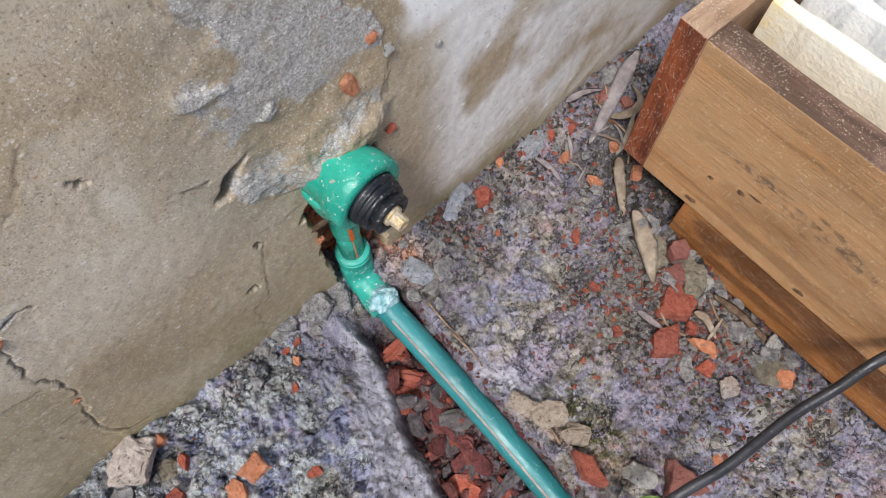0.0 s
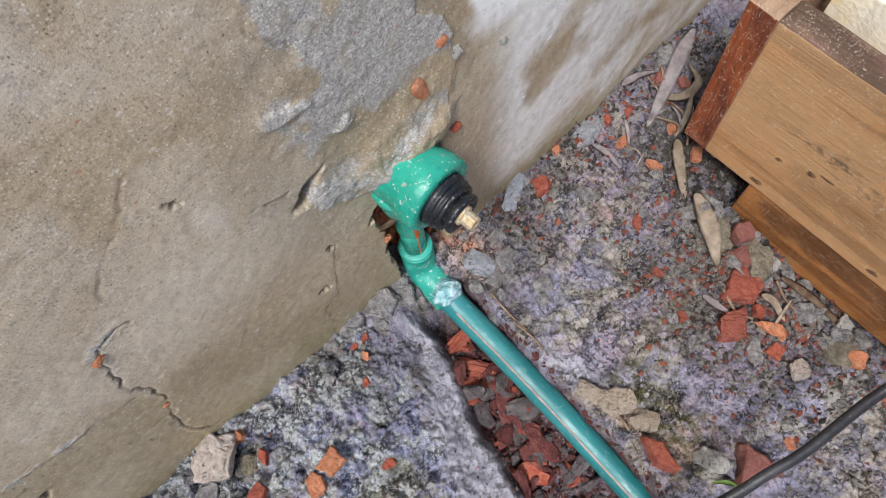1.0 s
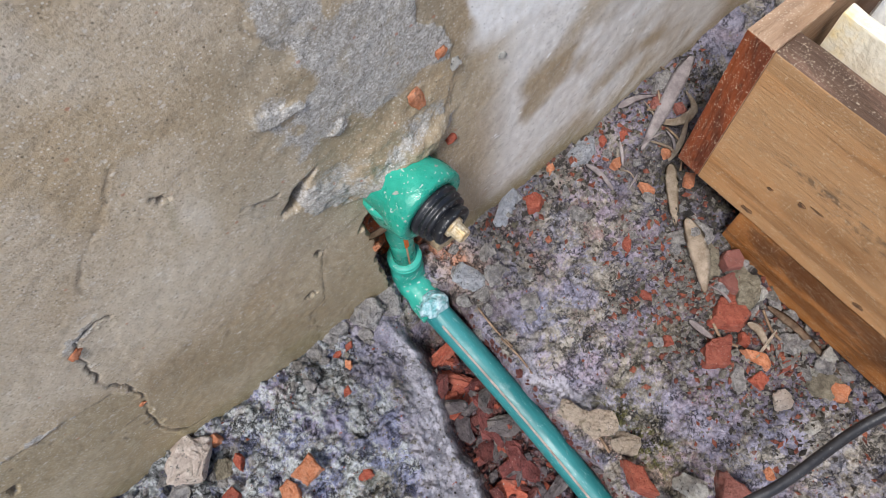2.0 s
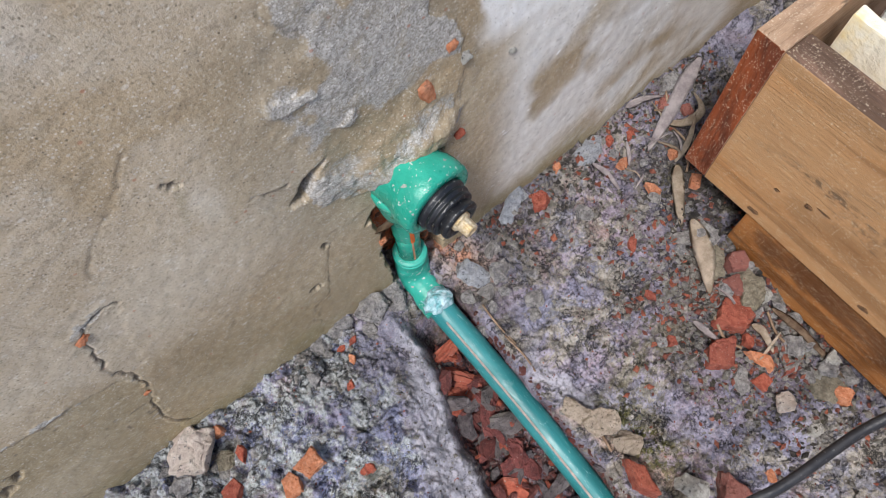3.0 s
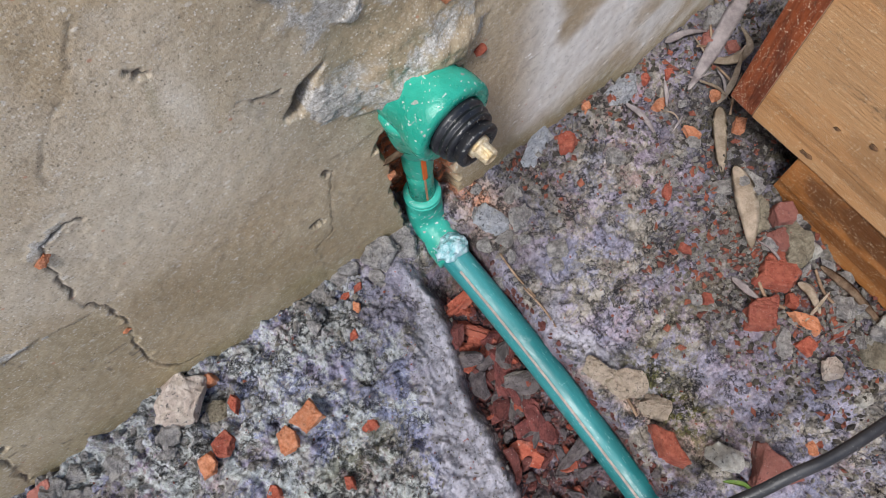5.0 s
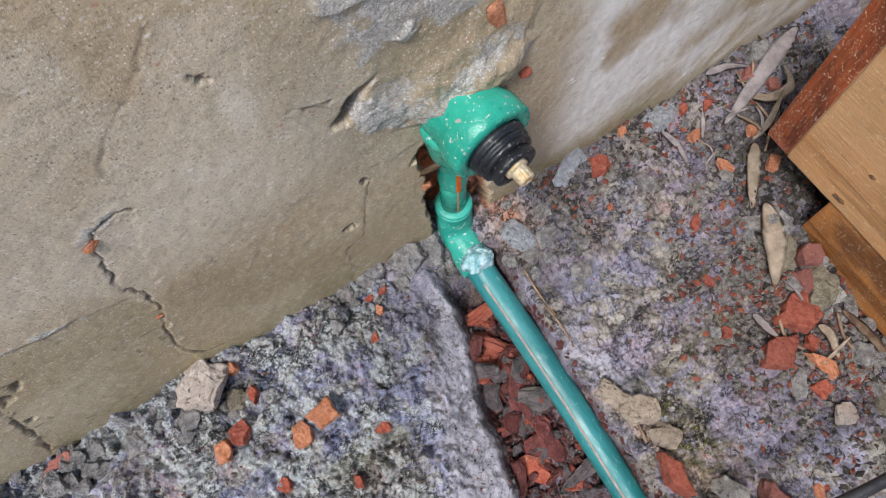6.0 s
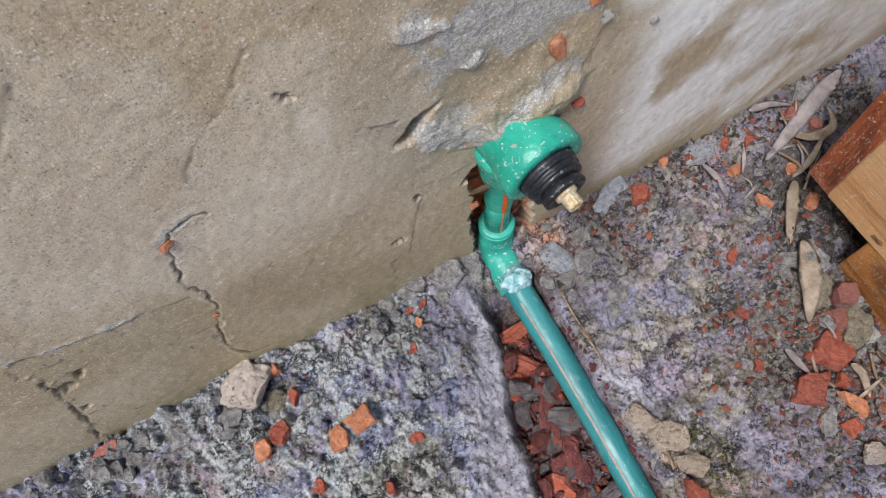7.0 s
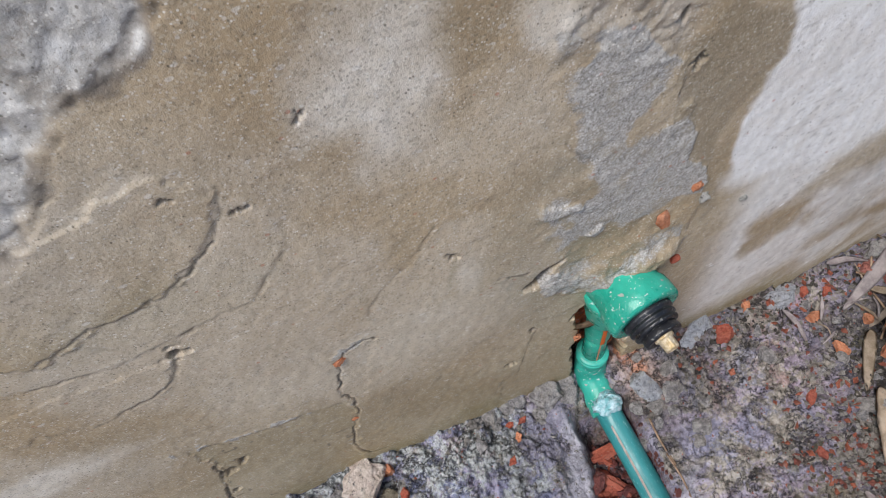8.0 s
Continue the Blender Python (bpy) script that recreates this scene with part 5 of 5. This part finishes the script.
# ---- dry leaves and twigs ----
def leaf(points, width, material, label, curl=0.12, name="dry_leaf", thick=0.00025):
    line = glide(points, 8)
    bm = bmesh.new()
    rows = []
    n = len(line)
    for k, p in enumerate(line):
        d = (line[min(k + 1, n - 1)] - line[max(k - 1, 0)]).normalized()
        s = Vector((-d.y, d.x, 0)).normalized()
        u = k / (n - 1)
        w = width * 0.85 * (0.04 + 0.96 * math.sin(math.pi * (0.02 + 0.96 * u ** 0.8)) ** 0.9) / 2 * (1 + 0.15 * noise.noise(p * 160))
        rows.append([bm.verts.new(p + s * (w * c * (1 + 0.22 * noise.noise(p * 420 + Vector((c * 3, 0, 0))))) + Vector((0, 0, curl * w * abs(c) + 0.0005 * noise.noise(p * 200 + Vector((c, 0, 0)))))) for c in (-1, -0.5, 0, 0.5, 1)])
    for a, b in zip(rows, rows[1:]):
        for j in range(4):
            bm.faces.new((a[j], b[j], b[j + 1], a[j + 1]))
    bmesh.ops.solidify(bm, geom=list(bm.faces), thickness=thick)
    return tagged(part(name, bm, material, None, "", True), label, name.replace("_", " "), "dry leaves and twigs")


def over(x, y, h):
    return (x, y, float(ground_z(x, y, False)) + h)


leaf([over(0.298, -0.010, 0.013), over(0.274, -0.018, 0.011), over(0.240, -0.031, 0.009), over(0.206, -0.043, 0.005)], 0.016, LEAF_GREY, "long grey dry leaf by the wall")
leaf([over(0.222, -0.065, 0.006), over(0.205, -0.081, 0.008), over(0.181, -0.107, 0.005)], 0.014, LEAF_TAN, "curled tan dry leaf near crate")
leaf([over(0.191, -0.108, 0.007), over(0.176, -0.135, 0.010), over(0.160, -0.160, 0.008)], 0.019, LEAF_TAN, "broad tan dry leaf near crate")
leaf([over(0.138, -0.167, 0.004), over(0.139, -0.179, 0.006), over(0.142, -0.192, 0.004)], 0.008, LEAF_GREY, "small pale dry leaf")
leaf([over(0.165, -0.021, 0.004), over(0.168, -0.036, 0.005), over(0.167, -0.053, 0.003)], 0.007, LEAF_GREY, "small grey dry leaf")
leaf([over(0.216, -0.004, 0.005), over(0.232, -0.009, 0.006), over(0.250, -0.016, 0.004)], 0.008, LEAF_GREY, "small grey dry leaf")
leaf([over(0.234, -0.033, 0.006), over(0.248, -0.045, 0.010), over(0.262, -0.046, 0.012), over(0.270, -0.030, 0.014)], 0.010, LEAF_TAN, "curled pale dry leaf by the wall")
leaf([over(0.222, -0.062, 0.006), over(0.238, -0.058, 0.010), over(0.256, -0.046, 0.010)], 0.006, LEAF_TAN, "curled tan dry leaf by the wall")
leaf([over(0.165, -0.197, 0.010), over(0.168, -0.207, 0.010), over(0.164, -0.222, 0.006)], 0.009, LEAF_TAN, "curled tan dry leaf on brick piece")
leaf([over(0.038, -0.262, 0.004), over(0.048, -0.272, 0.006), over(0.050, -0.285, 0.003)], 0.004, GREEN, "fresh green grass blade under cable", 0.3, "grass_blade")

rnd = random.Random(77)
for k in range(18):
    x, y = rnd.gauss(0.228, 0.028), -abs(rnd.gauss(0.045, 0.022))
    if k > 13:
        x, y = rnd.gauss(0.172, 0.016), rnd.uniform(-0.24, -0.10)
    x = min(x, 0.196) if y < -0.066 else min(x, 0.30)
    turn, length = rnd.uniform(0, 6.28), rnd.uniform(0.012, 0.030)
    dx, dy = math.cos(turn) * length / 2, math.sin(turn) * length / 2
    dy = min(dy, -0.004 - y) if y + dy > -0.004 else dy
    leaf([over(x - dx, y - dy, 0.006), over(x + 0.0015, y, rnd.uniform(0.006, 0.008)), over(x + dx, y + dy, 0.006)], rnd.uniform(0.0018, 0.0042), (LEAF_TAN, LEAF_GREY, TWIG)[k % 3], "thin curled strip of dry leaf by crate")


def twig(points, r, label="thin brown dry twig on the ground"):
    return tagged(part("twig", tube([tuple(p) for p in glide(points, 5)], r, 8), TWIG, None, "", True), label, "twig", "dry leaves and twigs")


leaf([over(0.190, -0.198, 0.006), over(0.193, -0.225, 0.006), over(0.195, -0.270, 0.004)], 0.009, TWIG, "flat brown stick along crate foot", -0.3, "stick", 0.003)
twig([over(0.15, -0.175, 0.004), over(0.146, -0.192, 0.005), over(0.15, -0.205, 0.004)], 0.0012)
twig([over(0.185, -0.198, 0.004), over(0.178, -0.212, 0.005), over(0.176, -0.222, 0.004)], 0.0011)
twig([over(0.018, -0.055, 0.002), over(0.017, -0.075, 0.003), over(0.018, -0.095, 0.002)], 0.0009)
twig([over(0.015, -0.085, 0.002), over(0.017, -0.105, 0.003), over(0.016, -0.12, 0.002)], 0.0008)
twig([over(0.021, -0.165, 0.005), over(0.024, -0.180, 0.005), over(0.022, -0.198, 0.004)], 0.0012)
twig([over(0.24, -0.04, 0.004), over(0.238, -0.06, 0.008), over(0.222, -0.075, 0.004)], 0.0010)
twig([over(0.255, -0.01, 0.006), over(0.245, -0.025, 0.008), over(0.235, -0.02, 0.006)], 0.0010)


leaf([(-0.032, 0.004, 0.100), (-0.024, -0.004, 0.113), (-0.013, -0.010, 0.127)], 0.007, TWIG, "brown bark splinter wedged beside the pipe", 0.3, "bark_splinter")


# ---- chips stuck in the plaster ----
def in_wall(name, x, z, size, turn, material, label, seed):
    ob = part(name, shard(size, seed, 0, 2), material)
    h, _ = wall_relief(np.array([x]), np.array([z]))
    ob.matrix_world = Matrix.Translation((x, -float(h[0]) + size[2] * 0.35, z)) @ pose(0, 0, 0, 90, 0, 0) @ pose(0, 0, 0, 0, 0, turn)
    return tagged(ob, label, "chip", "chips stuck in the plaster")


in_wall("brick_chip", 0.016, 0.217, (0.0085, 0.015, 0.004), 10, BRICK_ORANGE, "orange brick chip stuck in wall plaster", 71)
in_wall("brick_chip", 0.034, 0.238, (0.006, 0.006, 0.003), 0, BRICK_ORANGE, "orange brick chip stuck in wall plaster", 72)
in_wall("pebble", 0.043, 0.222, (0.006, 0.006, 0.005), 0, STONE_WHITE, "small white pebble stuck in plaster", 73)
in_wall("pebble", 0.078, 0.200, (0.005, 0.004, 0.003), 0, STONE_WHITE, "small white pebble stuck in plaster", 74)
in_wall("brick_chip", -0.187, 0.199, (0.007, 0.004, 0.003), 35, BRICK_ORANGE, "thin orange brick chip in plaster crack", 75)
in_wall("brick_chip", -0.196, 0.108, (0.004, 0.003, 0.002), 35, BRICK_ORANGE, "tiny orange brick chip in plaster", 76)
in_wall("brick_chip", -0.027, 0.090, (0.006, 0.006, 0.006), 35, BRICK_ORANGE, "tiny orange brick chip beside pipe", 77)
in_wall("brick_chip", 0.0185, 0.070, (0.014, 0.040, 0.020), 4, BRICK_ORANGE, "broken orange brick edge beside the pipe", 79)
in_wall("brick_chip", 0.038, 0.158, (0.006, 0.005, 0.005), 35, BRICK, "tiny red brick chip beside fitting", 78)
